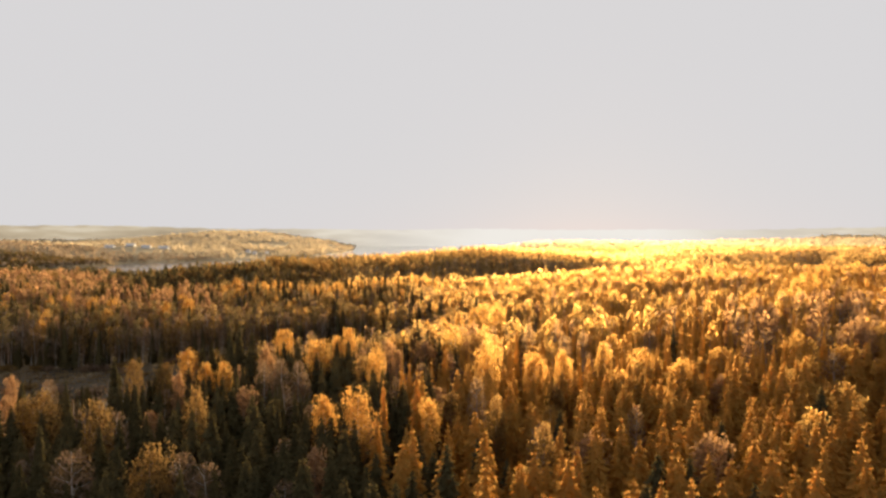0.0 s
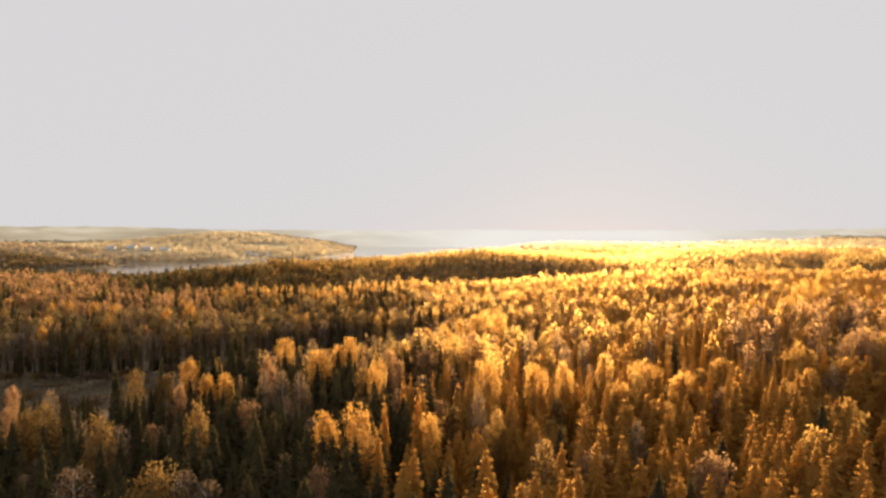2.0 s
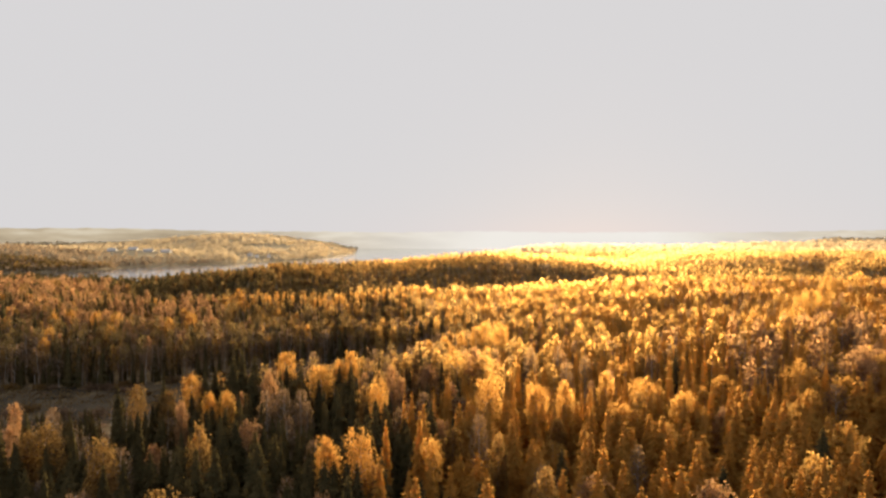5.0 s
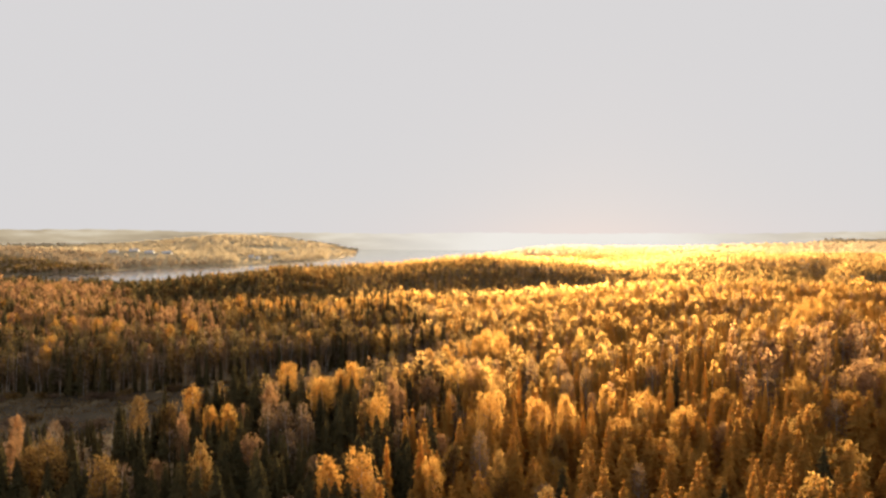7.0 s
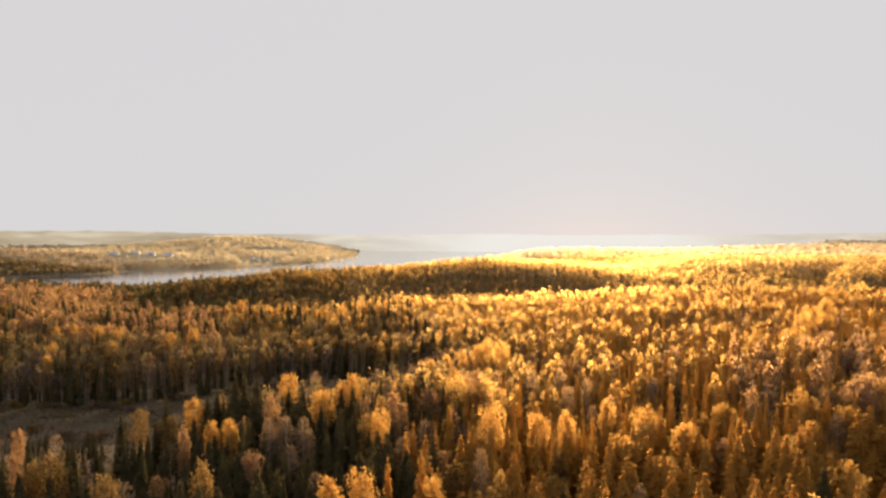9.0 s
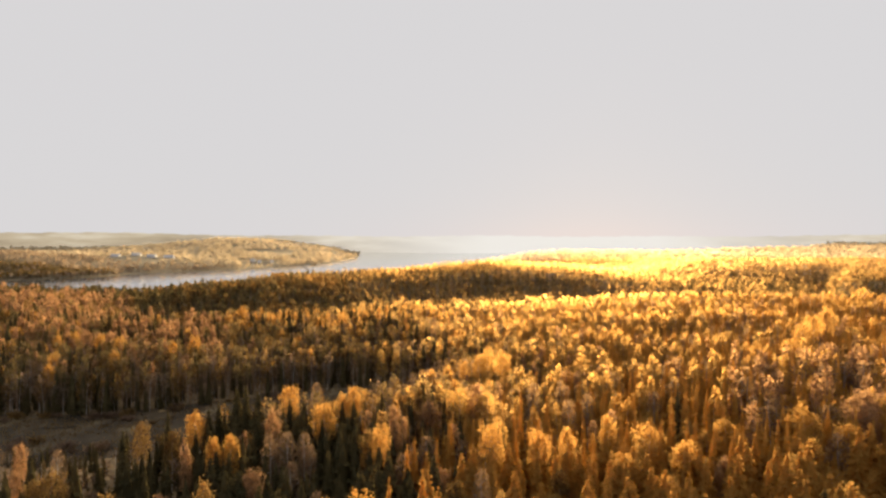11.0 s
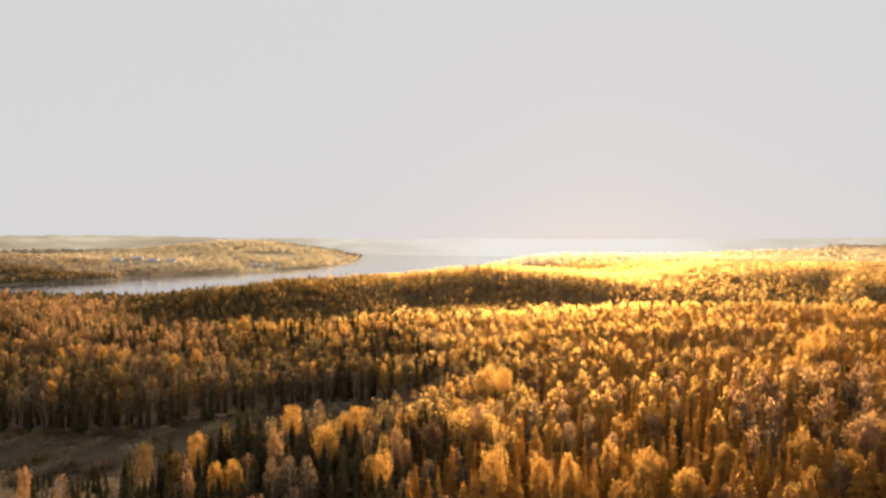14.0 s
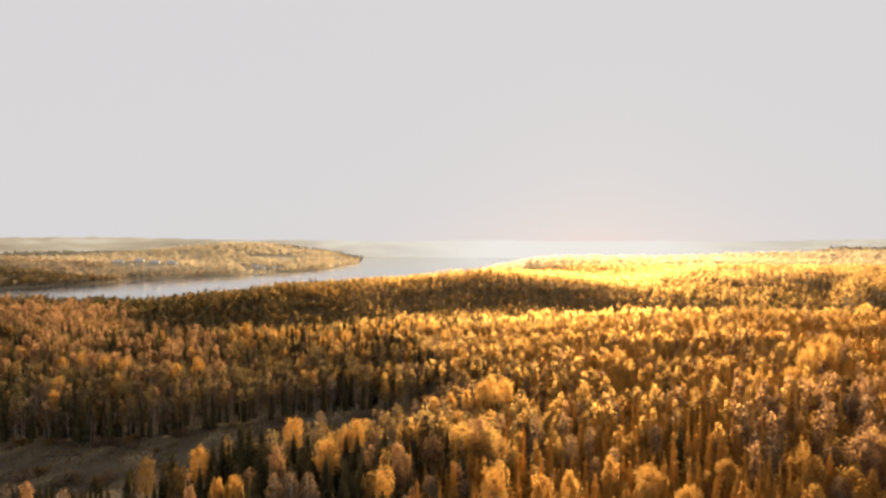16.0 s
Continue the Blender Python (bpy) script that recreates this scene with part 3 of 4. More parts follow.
def tree(kind, x, y, h, turn, shape, girth=1.0):
    """One tree of its own: trunk and crown, copied from the kind's shape."""
    key = (kind, shape % len(NEAR[kind]))
    wood_m, leaf_m, label = KINDS[kind]
    z = float(height(x, y)) - 0.15
    m = pose(x, y, z, 0, 0, math.degrees(turn))
    if key not in protos:
        wood, (cv, cf) = NEAR[kind][key[1]]
        top = tagged(new(kind), label, "tree", group="trees of the near wood")
        mesh_object("trunk", *wood[0], wood_m, top)
        if len(wood) > 1:
            tagged(mesh_object("branchwork", *join(wood[1:]), wood_m, top), kind="stuff")
        tagged(mesh_object("crown", cv, cf, leaf_m, top), kind="stuff")
        top.matrix_basis = m @ Matrix.Diagonal((h / 20 * girth, h / 20 * girth, h / 20, 1))
        protos[key] = top
        return top
    ob = copy_thing(protos[key], m)
    ob.scale = (h / 20 * girth, h / 20 * girth, h / 20)
    return ob


counts, middle, crowd, taken = {}, {k: [] for k in KINDS}, {k: [] for k in KINDS}, []


def plant(kind, x, y, h, r, girth=1.0, single=False):
    """The near ones stand as things, up to three hundred of a kind; the rest join the wood."""
    if single or (46 < y < 150 and counts.get(kind, 0) < 300):
        counts[kind] = counts.get(kind, 0) + 1
        tree(kind, x, y, h, r.uniform(0, 6.28), int(r.integers(0, 60)), girth)
    else:
        (middle if y > 128 or y < 46 else crowd)[kind].append((x, y, h, r.uniform(0, 6.28), int(r.integers(0, 60)), girth))


# single trees that stand out: place, height of the top above the datum, width of the crown
GOLD_FRONT = [
    (-41, 89, 26.5, 6.6), (-18, 101, 30.5, 3.9), (-13, 102, 30.8, 4.5), (-1, 104, 29.0, 4.2), (-61, 112, 26.8, 5.7), (-44, 113, 28.9, 4.7),
    (-83, 130, 23.9, 7.1), (22, 136, 30.5, 5.0), (29, 138, 30.7, 3.3), (12, 139, 31.6, 4.8), (-14, 142, 29.6, 2.6), (-53, 143, 26.9, 2.9),
    (-50, 146, 26.7, 3.5), (41, 148, 30.6, 4.1), (-32, 168, 27.8, 6.2)]
GOLD_BACK = [
    (-69, 172, 24.4, 5.7), (-29, 183, 26.5, 3.7), (-26, 186, 28.2, 4.1), (-47, 191, 27.1, 5.3), (112, 215, 36.0, 4.7), (129, 225, 35.8, 5.4),
    (-3, 227, 24.5, 4.2), (3, 227, 25.9, 4.2), (9, 227, 27.6, 4.2), (15, 235, 28.0, 4.8), (24, 235, 29.3, 5.2), (19, 243, 28.9, 4.6),
    (146, 244, 39.4, 5.9), (154, 251, 41.3, 6.9), (167, 263, 43.0, 6.3)]
RUSTY = [
    (-107, 155, 21.4, 2.9), (-61, 146, 24.3, 2.9), (-46, 168, 26.7, 3.7), (-12, 164, 28.8, 2.7), (-10, 161, 26.4, 2.4), (-3, 179, 25.5, 5.6),
    (10, 179, 30.9, 5.6)]
OLIVE = [
    (-86, 129, 22.5, 4.1), (-84, 172, 22.0, 4.4), (-70, 159, 23.6, 4.7), (-17, 143, 28.9, 3.5), (-15, 155, 30.0, 2.9), (3, 119, 26.5, 4.4),
    (11, 110, 28.6, 2.8), (16, 164, 30.0, 4.5), (25, 126, 26.2, 4.2), (17, 95, 28.2, 4.0)]
PINES = [(-424, 800, 6.0, 7.0), (-560, 800, 3.0, 7.0), (-545, 790, 3.0, 6.0)]
GOLD_MID = [(-158, 246, 22.5, 3.0), (-142, 266, 24.0, 3.4), (-166, 262, 24.0, 3.0), (-186, 297, 26.0, 5.0), (-168, 302, 26.0, 5.0), (-154, 293, 26.0, 4.5),
    (-184, 308, 26.0, 4.5), (-126, 288, 25.0, 4.5), (-118, 293, 26.0, 4.5), (-48, 389, 27.0, 5.0), (-60, 374, 27.0, 5.0), (-26, 389, 27.0, 5.0), (-72, 365, 26.0, 4.5)]
PALE = [(53, 229, 30.0, 5.0), (125, 266, 33.0, 5.0), (90, 216, 31.0, 3.5), (128, 214, 35.0, 5.0), (6, 179, 30.1, 5.6), (14, 177, 29.3, 5.5)]
BARE = [
    (-94, 150, 21.8, 3.9), (-60, 116, 23.8, 4.9), (-57, 97, 23.3, 6.7), (-41, 147, 26.8, 4.6), (-37, 147, 27.3, 4.9), (-33, 149, 26.5, 4.6),
    (-43, 213, 23.3, 4.7), (-32, 150, 23.2, 3.9), (8, 116, 30.2, 2.9), (35, 106, 27.7, 2.3), (126, 189, 35.6, 7.0), (88, 134, 31.0, 5.2),
    (63, 179, 29.0, 5.0), (36, 170, 29.0, 4.5), (29, 189, 29.0, 4.5), (38, 192, 29.0, 4.0), (43, 177, 29.0, 4.0)]
SPRUCES = [
    (-60, 94, 27.8, 3.9), (-76, 146, 27.4, 5.4), (-75, 168, 26.2, 2.5), (-57, 179, 30.1, 5.6), (-58, 174, 29.1, 4.8), (-65, 179, 25.1, 4.3),
    (-63, 130, 24.9, 3.3), (-28, 110, 27.3, 3.2), (-39, 136, 25.8, 3.0), (-21, 151, 29.2, 2.8), (-3, 106, 33.3, 2.5), (86, 120, 28.4, 5.5),
    (-84, 150, 18.4, 3.3), (-27, 119, 26.5, 3.1), (-9, 108, 31.2, 2.6), (-25, 136, 26.5, 3.0), (-7, 130, 29.7, 2.6), (14, 112, 20.9, 3.7),
    (28, 94, 24.3, 3.4), (65, 120, 29.5, 3.7), (52, 128, 30.2, 4.0), (57, 119, 27.6, 3.9), (-54, 181, 28.0, 5.5), (-61, 183, 28.5, 5.5), (-66, 174, 24.5, 5.0), (-52, 172, 25.5, 5.0)]
CROWN = {"golden_birch": 7.2, "rusty_aspen": 6.2, "olive_birch": 6.6, "bare_birch": 6.8, "spruce": 5.2, "larch": 6.0, "pine": 6.0, "straw_birch": 6.4}
solo = []
r = np.random.default_rng(5)
for kind, spots in (("golden_birch", GOLD_FRONT), ("golden_birch", GOLD_BACK), ("golden_birch", GOLD_MID), ("rusty_aspen", RUSTY), ("olive_birch", OLIVE), ("bare_birch", BARE), ("spruce", SPRUCES), ("pine", PINES), ("straw_birch", PALE)):
    # eastern spruces become the amber kind that carries the glare
    for a, b, top, w in spots:
        # western golden birches take darker olive leaves, shade put into their colour
        this = "larch" if kind == "spruce" and a > -10 else "olive_birch" if kind == "golden_birch" and b < 135 and a < -0.3 * b else kind
        h = top - float(height(a, b))
        taken.append((a, b, w))
        solo.append((a, b, top, w))
        plant(this, a, b, h, r, min(1.6, max(0.6, w * 1.1 / (CROWN[kind] * h / 20))), True)

for a, b, top, w in GOLD_FRONT + GOLD_BACK[:4]:   # conifers crowd the golden birches on the near side
    for side in (-0.85, -0.05, 0.75):
        c, d = a * (1 - 5.0 / b) + side * w, b - r.uniform(4, 7)
        h = 66 + (top - r.uniform(3.8, 5.4) - 66) * d / b - float(height(c, d))
        taken.append((c, d, 3.0))
        plant("larch" if c > -10 else "spruce", c, d, h, r, 1.0, True)

taken_xy = np.array([(a, b) for a, b, c in taken]) if taken else np.zeros((0, 2))
x, y, r = scatter(-150, 150, 46, 175, 4.7, 11)
x2, y2, r2 = scatter(-380, 380, 175, 450, 4.3, 12)
x, y = np.concatenate([x, x2]), np.concatenate([y, y2])
x3, y3, r3 = scatter(-66, 66, -48, 46, 8.2, 13)
x, y = np.concatenate([x, x3]), np.concatenate([y, y3])
order = np.argsort(y)
free = clearing(x, y)
for i in order:
    a, b = float(x[i]), float(y[i])
    if (b > 46 and not in_view(a, b)) or free[i] < 0:
        continue
    if len(taken_xy) and np.min(np.hypot(taken_xy[:, 0] - a, taken_xy[:, 1] - b)) < 3.2:
        continue
    k, h = kind_at(a, b, r)
    broad = 1.2 if b < 175 and k in ("spruce", "larch") else 1.0
    if -75 < a < -8 and 150 < b < 205:           # younger trees before the end of the clearing
        h *= 0.9
    if 46 < b < 185:                            # lower growth stands before the tall single trees
        for c, d, top, w in solo:
            if 0 < d - b < 55 and abs(a - c * b / d) < w * 0.5 + 1.2:
                least = 57 + (top - 4.2 - 57) * b / d - float(height(a, b))
                h = min(h, least - r.uniform(0, 2.5))
        if h < 4:
            continue
    if b > 185:                                 # the stands differ in height
        even = smooth((a / b + 0.1) / 0.2)
        h = h + (17.5 - h) * 0.6 * even
        broad = 1 + 0.08 * even
        h *= 0.95 + r.uniform(-0.15, 0.15) * (1 - 0.6 * even) + 0.24 * (1 - 0.5 * even) * noise.noise((a * 0.022, b * 0.04, 6.0)) + 0.12 * (1 - 0.5 * even) * noise.noise((a * 0.07, b * 0.1, 2.0)) + (0.14 * (1 - even) if k == "spruce" else 0.0)
    if a < -0.36 * b and 136 < b < 205 and free[i] < 45:       # scrub at the near side of the clearing
        thick = a > -0.54 * b and b < 176
        if r.random() < (0.12 if thick else 0.3):
            continue
        k = "spruce" if r.random() < 0.5 else "bare_birch" if r.random() < 0.5 else k
        h = r.uniform(8, 13.5) if thick else r.uniform(5, 10) if b < 175 else r.uniform(3.5, 7)
    beyond = b > np.interp(a, CLEAR[:, 0], CLEAR[:, 1])
    if free[i] < 12 and beyond and a < -30:      # tall stems along the edge of the clearing
        k = ("pine", "spruce", "bare_birch", "bare_birch", "olive_birch", "spruce")[int(r.integers(0, 6))]
        h = r.uniform(12.5, 17.5)
    elif beyond and free[i] < 62 and a < -30:    # the wood rises behind its edge
        h = min(h, 15.5 + free[i] * 0.08 + r.uniform(-1.5, 1.5))
    if -0.36 < a / b < -0.01 and 180 < b and not beyond:   # the growth gets lower towards the meadow
        h = min(h, 74.5 - b * (0.297 - 0.055 * float(smooth((a / b + 0.17) / 0.15))) + r.uniform(-2.5, 0.5))
        if h < 2.5:
            continue
    plant(k, a, b, h, r, broad)

x, y, r = scatter(-330, -20, 205, 320, 3.8, 19)
for a, b, c in zip(x, y, clearing(x, y)):       # close ranks of stems behind the clearing
    if 0.5 < c < 13 and in_view(a, b) and b > np.interp(a, CLEAR[:, 0], CLEAR[:, 1]):
        k = ("olive_birch", "bare_birch", "bare_birch", "spruce", "bare_birch", "spruce")[int(r.integers(0, 6))]
        middle[k].append((float(a), float(b), r.uniform(7, 14.5), r.uniform(0, 6.28), int(r.integers(0, 60)), 0.9))

x, y, r = scatter(-150, -55, 118, 180, 3.4, 23)
for a, b, c in zip(x, y, clearing(x, y)):       # young growth between the near wood and the meadow
    if c > 1 and in_view(a, b) and a < -0.45 * b and (b < 168 or r.random() < 0.5):
        middle["bare_birch" if r.random() < 0.6 else "spruce"].append((float(a), float(b), r.uniform(2.5, 5.5), r.uniform(0, 6.28), int(r.integers(0, 60)), 1.5))

# low conifers added to fill dark gaps with the glare's amber
x, y, r = scatter(-25, 170, 70, 210, 7.0, 17)
for a, b in zip(x, y):
    if in_view(a, b) and a > -0.12 * b:
        middle["larch"].append((float(a), float(b), r.uniform(6, 11), r.uniform(0, 6.28), int(r.integers(0, 60)), 1.3))


def stand(name, shapes, trees, material, label):
    """Many trees of a wood, joined into one mesh."""
    vs, fs, o2 = [], [], 0
    tz = height([t[0] for t in trees], [t[1] for t in trees])
    for (a, b, h, turn, shape, girth), z in zip(trees, tz):
        v, f = shapes[shape % len(shapes)]
        s, c = math.sin(turn), math.cos(turn)
        k = h / 20
        w = np.empty_like(v)
        w[:, 0] = (v[:, 0] * c - v[:, 1] * s) * k * girth + a
        w[:, 1] = (v[:, 0] * s + v[:, 1] * c) * k * girth + b
        w[:, 2] = v[:, 2] * k + z - 0.15
        vs.append(w); fs.append(f + o2); o2 += len(v)
    return tagged(mesh_object(name, np.concatenate(vs), np.concatenate(fs), material), label, "woodland", kind="stuff")


for k, (wood_m, leaf_m, label) in KINDS.items():
    for spots, shapes, place in ((crowd[k], NEAR[k], "near"), (middle[k], MIDDLE[k], "dense")):
        if spots:
            word = label.split(" with")[0].split(",")[0]
            stand(k + "_trunks", [join(w) for w, c in shapes], spots, wood_m, "trunks in %s woodland of %s" % (place, word))
            stand(k + "_wood", [c for w, c in shapes], spots, leaf_m, "crowns of %s woodland, %s" % (place, word))

# hamlets on both sides of the lake: places in plan
HAMLET = [(640, 1064), (655, 1090), (606, 1145), (580, 1140), (635, 1354), (690, 1390), (782, 1405), (668, 1300), (560, 1190), (740, 1180),
          (-1010, 1900), (-960, 1930), (-905, 1915), (-870, 1960), (-610, 2060), (-640, 2085), (-580, 2100)]


def near_houses(a, b, ahead):
    return any(math.hypot(a - c, b - d) < 40 or (abs(a - c * b / d) < 26 and 0 < d - b < ahead) for c, d in HAMLET)


# woods farther off
x, y, r = scatter(-1250, 1250, 450, 1560, 7.9, 21)
ok = (np.abs(x) < 0.78 * y) & (lake_dist(x, y) > 6)
x, y = x[ok], y[ok]
DARK = [spire(rng, 28, 1.8, 2.3) for k in range(5)]
SOFT = [oval(rng, 64, 1.65, 2.5) for k in range(6)]
TALL = [spire(rng, 40, 1.95, 2.2) for k in range(5)]
ROUND = [oval(rng, 24, 2.1, 2.6) for k in range(5)]
FINE = [oval(rng, 34, 1.7, 2.6) for k in range(5)]
groves = {k: [] for k in ("spruce", "pine", "birch", "amber", "rusty", "far_spruce", "far_pine", "far_birch", "far_amber")}
for a, b in zip(x, y):
    if b > 1150 and near_houses(a, b, 240):
        continue
    n1 = noise.noise((a * 0.008, b * 0.008, 5.0))
    q, u = r.random(), a / b
    deep = "far_" if b > (900 if u < -0.15 else 720) else ""
    row = (float(a), float(b), r.uniform(14, 20) * r.uniform(0.85, 1.1) * (1 + 0.2 * noise.noise((a * 0.018, b * 0.03, 6.0))), r.uniform(0, 6.28), int(r.integers(0, 60)), r.uniform(1.0, 1.4))
    # amber crowns towards the sun stand in for its glare on the woods
    if r.random() < (0.85 if b > 900 else 0.62) * smooth((u - 0.02) / 0.25) * (1 - 0.95 * smooth((b - 500) / 100) * (1 - smooth((b - 900) / 100))):
        groves[deep + "amber"].append(row)
    elif (u < -0.5 or b < 585) and r.random() < 0.66 * smooth((-0.3 - u) / 0.16) * (1 - smooth((b - 560) / 220)):
        groves["rusty"].append(row)
    elif -0.72 < u < -0.3 and 620 < b < 880 and r.random() < (0.8 if u < -0.52 else 0.4):      # dark conifers above the near shore
        groves["spruce"].append(row)
    else:
        groves[deep + ("spruce" if q < 0.32 + 0.45 * n1 else "pine" if q < 0.66 + 0.3 * n1 else "birch")].append(row)
GROVES = {"spruce": (TALL, M_SPRUCE, "dark conifer woods with pointed tops above the lake"), "pine": (SOFT, M_PINE, "green pine woods sloping to the lake"),
          "birch": (SOFT, M_OLIVE, "browned birch woods sloping to the lake"), "amber": (SOFT, M_GLARE_AMBER, "amber larch woods rolling towards the plain"),
          "rusty": (SOFT, M_RUST, "russet aspen woods on the slope above the lake"), "far_spruce": (DARK, M_SPRUCE, "dark conifer woods on the far slope by the lake"),
          "far_pine": (FINE, M_PINE, "green pine woods on the far slope by the lake"), "far_birch": (FINE, M_OLIVE, "browned birch woods on the far slope by the lake"),
          "far_amber": (ROUND, M_PLAIN, "amber woods on the far slope towards the plain")}
for k, (shapes, leaf_m, label) in GROVES.items():
    if groves[k]:
        stand(k + "_grove", shapes, groves[k], leaf_m, label)

# woods across the lake and on the plain
BIG = [oval(rng, 17, 3.5, 4.4, 16.0, 0.05) for k in range(6)]
far_d = []
r = np.random.default_rng(31)
cx = r.uniform(0, 1, 46000)
yy = 1180 + 2650 * cx ** 1.5
xx = r.uniform(-0.78, 0.78, 46000) * yy
ok = (lake_dist(xx, yy) > 8) & ((yy > 1500) | (xx < -600))
for a, b in zip(xx[ok], yy[ok]):
    if noise.noise((a * 0.002, b * 0.002, 1.0)) > -0.45 and len(far_d) < 8000 and not near_houses(a, b, 240 if a > 0 else 120):
        far_d.append((float(a), float(b), r.uniform(14, 22), r.uniform(0, 6.28), int(r.integers(0, 60)), r.uniform(0.8, 1.4) * (1 + b / 4000)))
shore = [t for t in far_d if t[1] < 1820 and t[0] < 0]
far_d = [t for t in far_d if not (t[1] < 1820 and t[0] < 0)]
stand("shore_woods", BIG, shore, M_SHORE, "brown mixed woods along the far shore of the lake, lightened for haze")
# these crowns carry painted haze in their leaf colour
stand("distant_woods", BIG, far_d, M_FAR, "autumn woods across the lake, haze put into their tan")


# ---------- houses ----------
M_WALL = solid("whitewashed_boards", [(0.3, (0.62, 0.60, 0.56)), (0.7, (0.8, 0.78, 0.74))], 1.5, 0.8)
M_ROOF = solid("pale_tin_roof", [(0.3, (0.38, 0.40, 0.43)), (0.7, (0.55, 0.57, 0.6))], 0.8, 0.45)
M_PANE = solid("dark_pane", [(0.3, (0.03, 0.03, 0.035)), (0.7, (0.05, 0.05, 0.06))], 1.0, 0.15)


def box(bm, x0, x1, y0, y1, z0, z1):
    bmesh.ops.create_cube(bm, size=1, matrix=Matrix.Translation(((x0 + x1) / 2, (y0 + y1) / 2, (z0 + z1) / 2)) @ Matrix.Diagonal((x1 - x0, y1 - y0, z1 - z0, 1)))


def part(name, bm, material, parent, label=""):
    me = bpy.data.meshes.new(name)
    bm.to_mesh(me)
    bm.free()
    me.materials.append(material)
    ob = new(name, me)
    ob.parent = parent
    return tagged(ob, label)


def house(x, y, wide, deep, tall, turn):
    """Small country house: walls with a gable, tin roof with eaves, windows."""
    base = float(height(x, y)) - 0.3
    top = tagged(new("house"), "small white country house with pale tin gable roof", "house", group="houses of the hamlets")
    w, d, g = wide / 2, deep / 2, deep * 0.42
    bm = bmesh.new()
    pts = [(-w, -d, 0), (w, -d, 0), (w, d, 0), (-w, d, 0), (-w, -d, tall), (w, -d, tall), (w, d, tall), (-w, d, tall), (-w, 0, tall + g), (w, 0, tall + g)]
    v = [bm.verts.new(q) for q in pts]
    for f in ((0, 1, 5, 4), (2, 3, 7, 6), (1, 2, 6, 9, 5), (3, 0, 4, 8, 7), (4, 5, 9, 8), (6, 7, 8, 9), (3, 2, 1, 0)):
        bm.faces.new([v[k] for k in f])
    part("wall", bm, M_WALL, top)
    bm = bmesh.new()
    e = 0.5
    for side in (-1, 1):
        a = [(-w - e, side * (d + e), tall - g * e / d + 0.05), (w + e, side * (d + e), tall - g * e / d + 0.05), (w + e, 0, tall + g + 0.05), (-w - e, 0, tall + g + 0.05)]
        lo = [bm.verts.new(q) for q in a]
        hi = [bm.verts.new((q[0], q[1], q[2] + 0.18)) for q in a]
        bm.faces.new(lo[::-1])
        bm.faces.new(hi)
        for k in range(4):
            bm.faces.new((lo[k], lo[(k + 1) % 4], hi[(k + 1) % 4], hi[k]))
    part("roof", bm, M_ROOF, top)
    for k in range(max(2, int(wide / 3))):
        bm = bmesh.new()
        cx2 = -w + (k + 0.5) * wide / max(2, int(wide / 3))
        box(bm, cx2 - 0.55, cx2 + 0.55, -d - 0.06, -d + 0.05, tall * 0.35, tall * 0.8)
        part("window", bm, M_PANE, top)
    top.matrix_basis = pose(x, y, base, 0, 0, turn)
    return top


r = np.random.default_rng(77)
for k, (a, b) in enumerate(HAMLET):
    farm = -1100 < a < -800
    house(a, b, (r.uniform(26, 40) if farm else r.uniform(11, 16)), r.uniform(9, 12), r.uniform(4, 6), r.uniform(-16, 16))


# ---------- the clearing: tussocks, bushes, a pool ----------
r = np.random.default_rng(91)
n_t = 16000
tx, ty = r.uniform(-190, 5, n_t), r.uniform(150, 285, n_t)
keep = (clearing(tx, ty) < 2) & (np.array([noise.noise((a * 0.07, b * 0.07, 2.0)) for a, b in zip(tx, ty)]) > -0.25)
tx, ty = tx[keep], ty[keep]
tz = height(tx, ty)
tv = np.repeat(np.stack([tx, ty, tz], -1)[:, None, :], 3, 1)
ang = r.uniform(0, 6.28, len(tx))
wid, hi = r.uniform(0.15, 0.45, len(tx)), r.uniform(0.35, 1.1, len(tx))
tv[:, 0, 0] -= np.cos(ang) * wid; tv[:, 0, 1] -= np.sin(ang) * wid
tv[:, 1, 0] += np.cos(ang) * wid; tv[:, 1, 1] += np.sin(ang) * wid
tv[:, 2, 0] += r.normal(size=len(tx)) * 0.25; tv[:, 2, 2] += hi
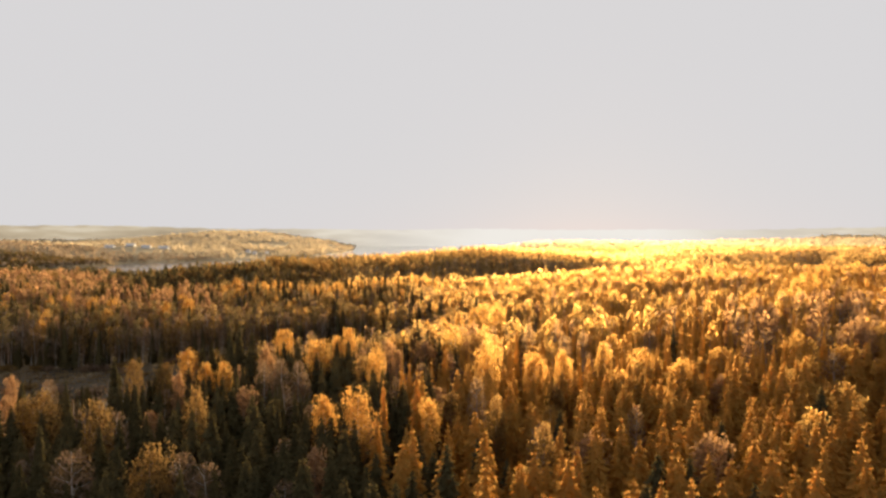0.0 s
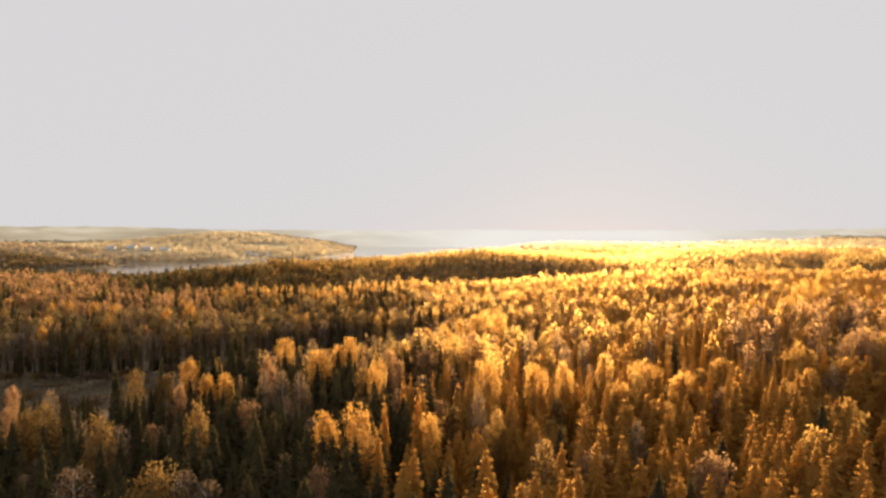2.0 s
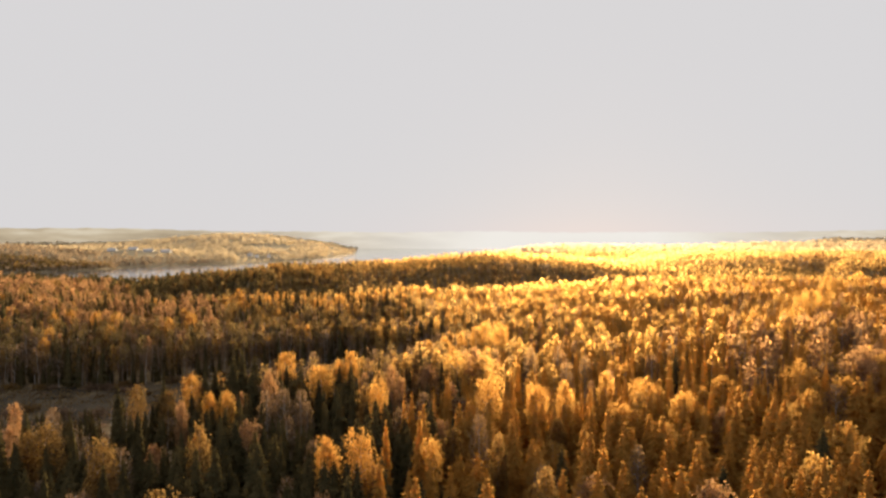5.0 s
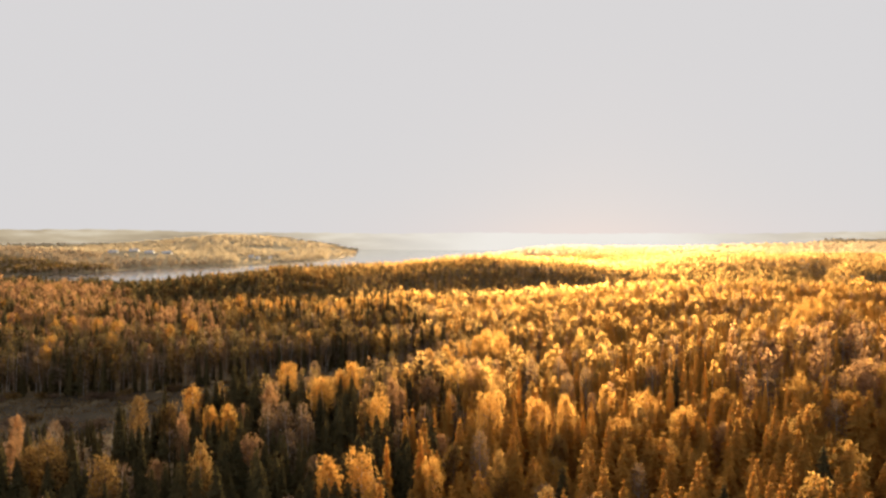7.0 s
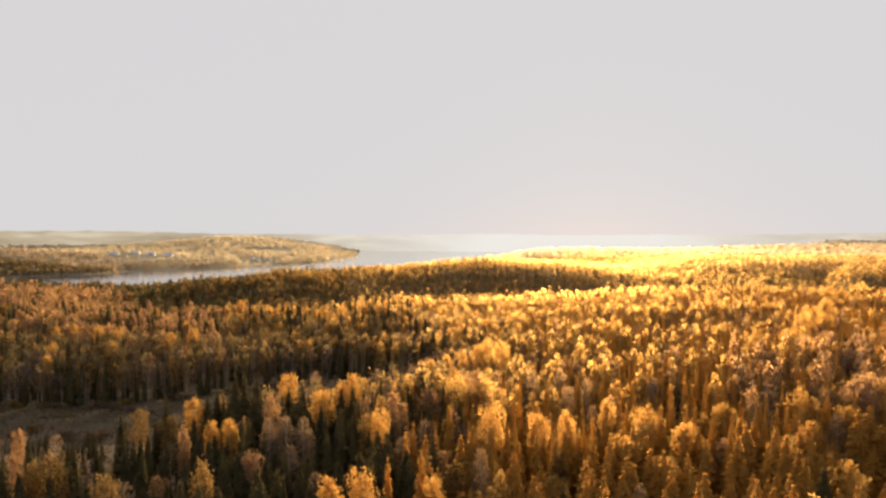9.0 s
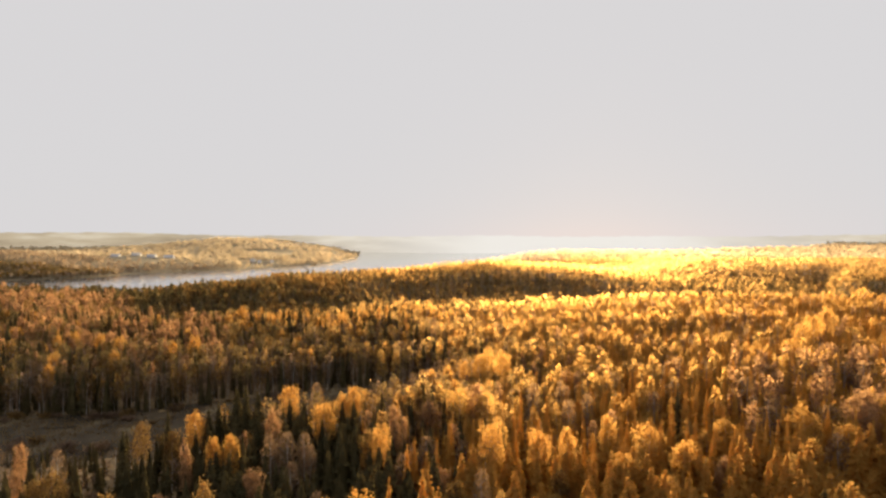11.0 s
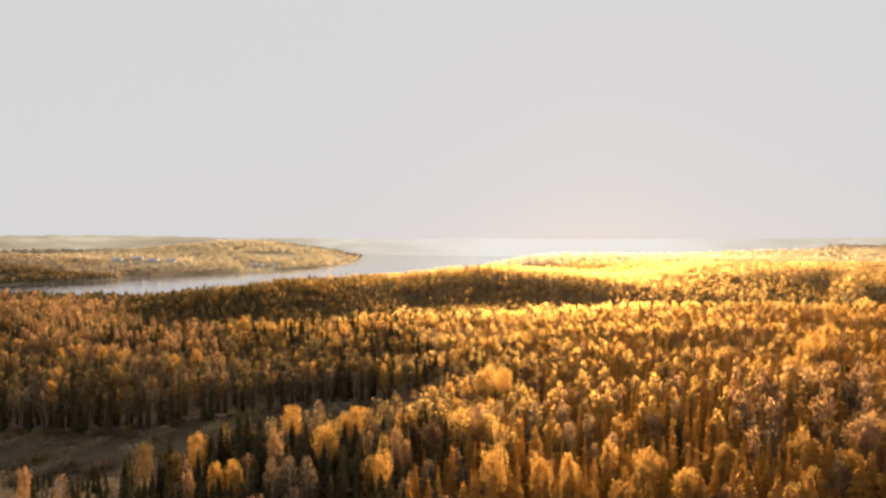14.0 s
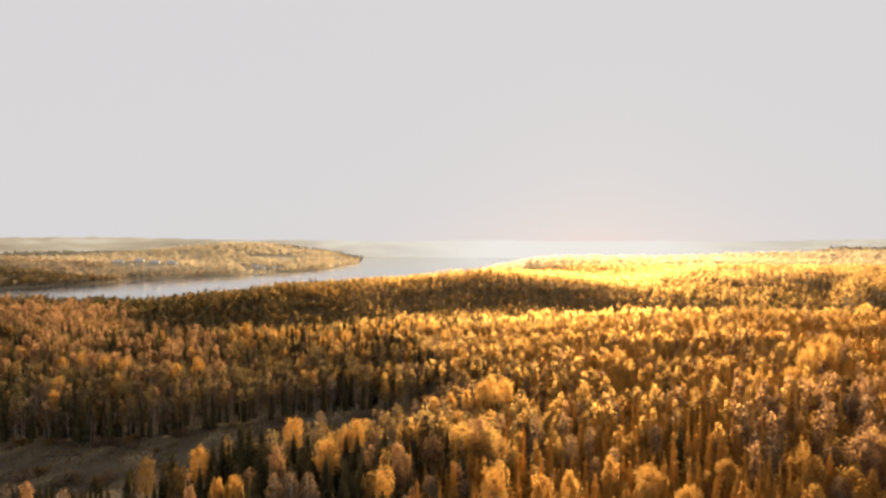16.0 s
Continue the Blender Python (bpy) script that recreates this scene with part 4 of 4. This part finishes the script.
tagged(mesh_object("marsh_grass", tv.reshape(-1, 3), np.arange(len(tx) * 3).reshape(-1, 3), M_DRY), "withered brown grass tussocks over the marshy clearing", "grass", kind="stuff")

BUSHES = [clump(rng, 260, 0.42, 1.9, 3.2, -0.1) for k in range(3)]
bush_protos = []


def bush(x, y, size, k):
    """Low leafless willow bush."""
    z = float(height(x, y))
    if k >= len(bush_protos):
        top = tagged(new("bush"), "low brown willow bush in the marshy clearing", "bush", group="bushes of the clearing")
        stems = [tube([(0, 0, -0.2), (math.cos(q) * 0.5, math.sin(q) * 0.5, 0.9), (math.cos(q) * 0.9, math.sin(q) * 0.9, 2.0)], [0.06, 0.04, 0.015], 4) for q in (0.3, 2.2, 4.4)]
        for v, f in stems:
            mesh_object("stem", v, f, M_BARK, top)
        v, f = BUSHES[k]
        v = v.copy(); v[:, 2] = np.maximum(v[:, 2] - 0.3, 0.05)
        tagged(mesh_object("crown", v, f, M_TWIG if k else M_OLIVE, top), kind="stuff")
        top.matrix_basis = pose(x, y, z) @ Matrix.Scale(size, 4)
        bush_protos.append(top)
        return
    ob = copy_thing(bush_protos[k], pose(x, y, z, 0, 0, 37 * x))
    ob.scale = (size, size, size * 0.85)


made = 0
while made < 60:
    a, b = r.uniform(-170, -10), r.uniform(160, 285)
    c = float(clearing(np.array(a), np.array(b)))
    if c < 1 and (c > -9 or r.random() < 0.3):
        bush(a, b, r.uniform(0.6, 1.5), made if made < 3 else int(r.integers(0, 3)))
        made += 1

bm = bmesh.new()
ring = []
for k in range(28):
    q = 2 * math.pi * k / 28
    a, b = -137 + math.cos(q) * (6 + 1.0 * math.sin(3 * q)), 219 + math.sin(q) * (1.3 + 0.4 * math.cos(2 * q)) + 1.2 * math.cos(q)
    ring.append(bm.verts.new((a, b, 0)))
bm.faces.new(ring)
me = bpy.data.meshes.new("pool")
bm.to_mesh(me); bm.free()
me.materials.append(M_WATER)
pool = tagged(new("pool", me), "dark narrow pool in the marshy clearing", "water", kind="structure")
pool.location.z = float(np.max(height(np.linspace(-146, -128, 20), np.full(20, 219.0)))) + 0.12
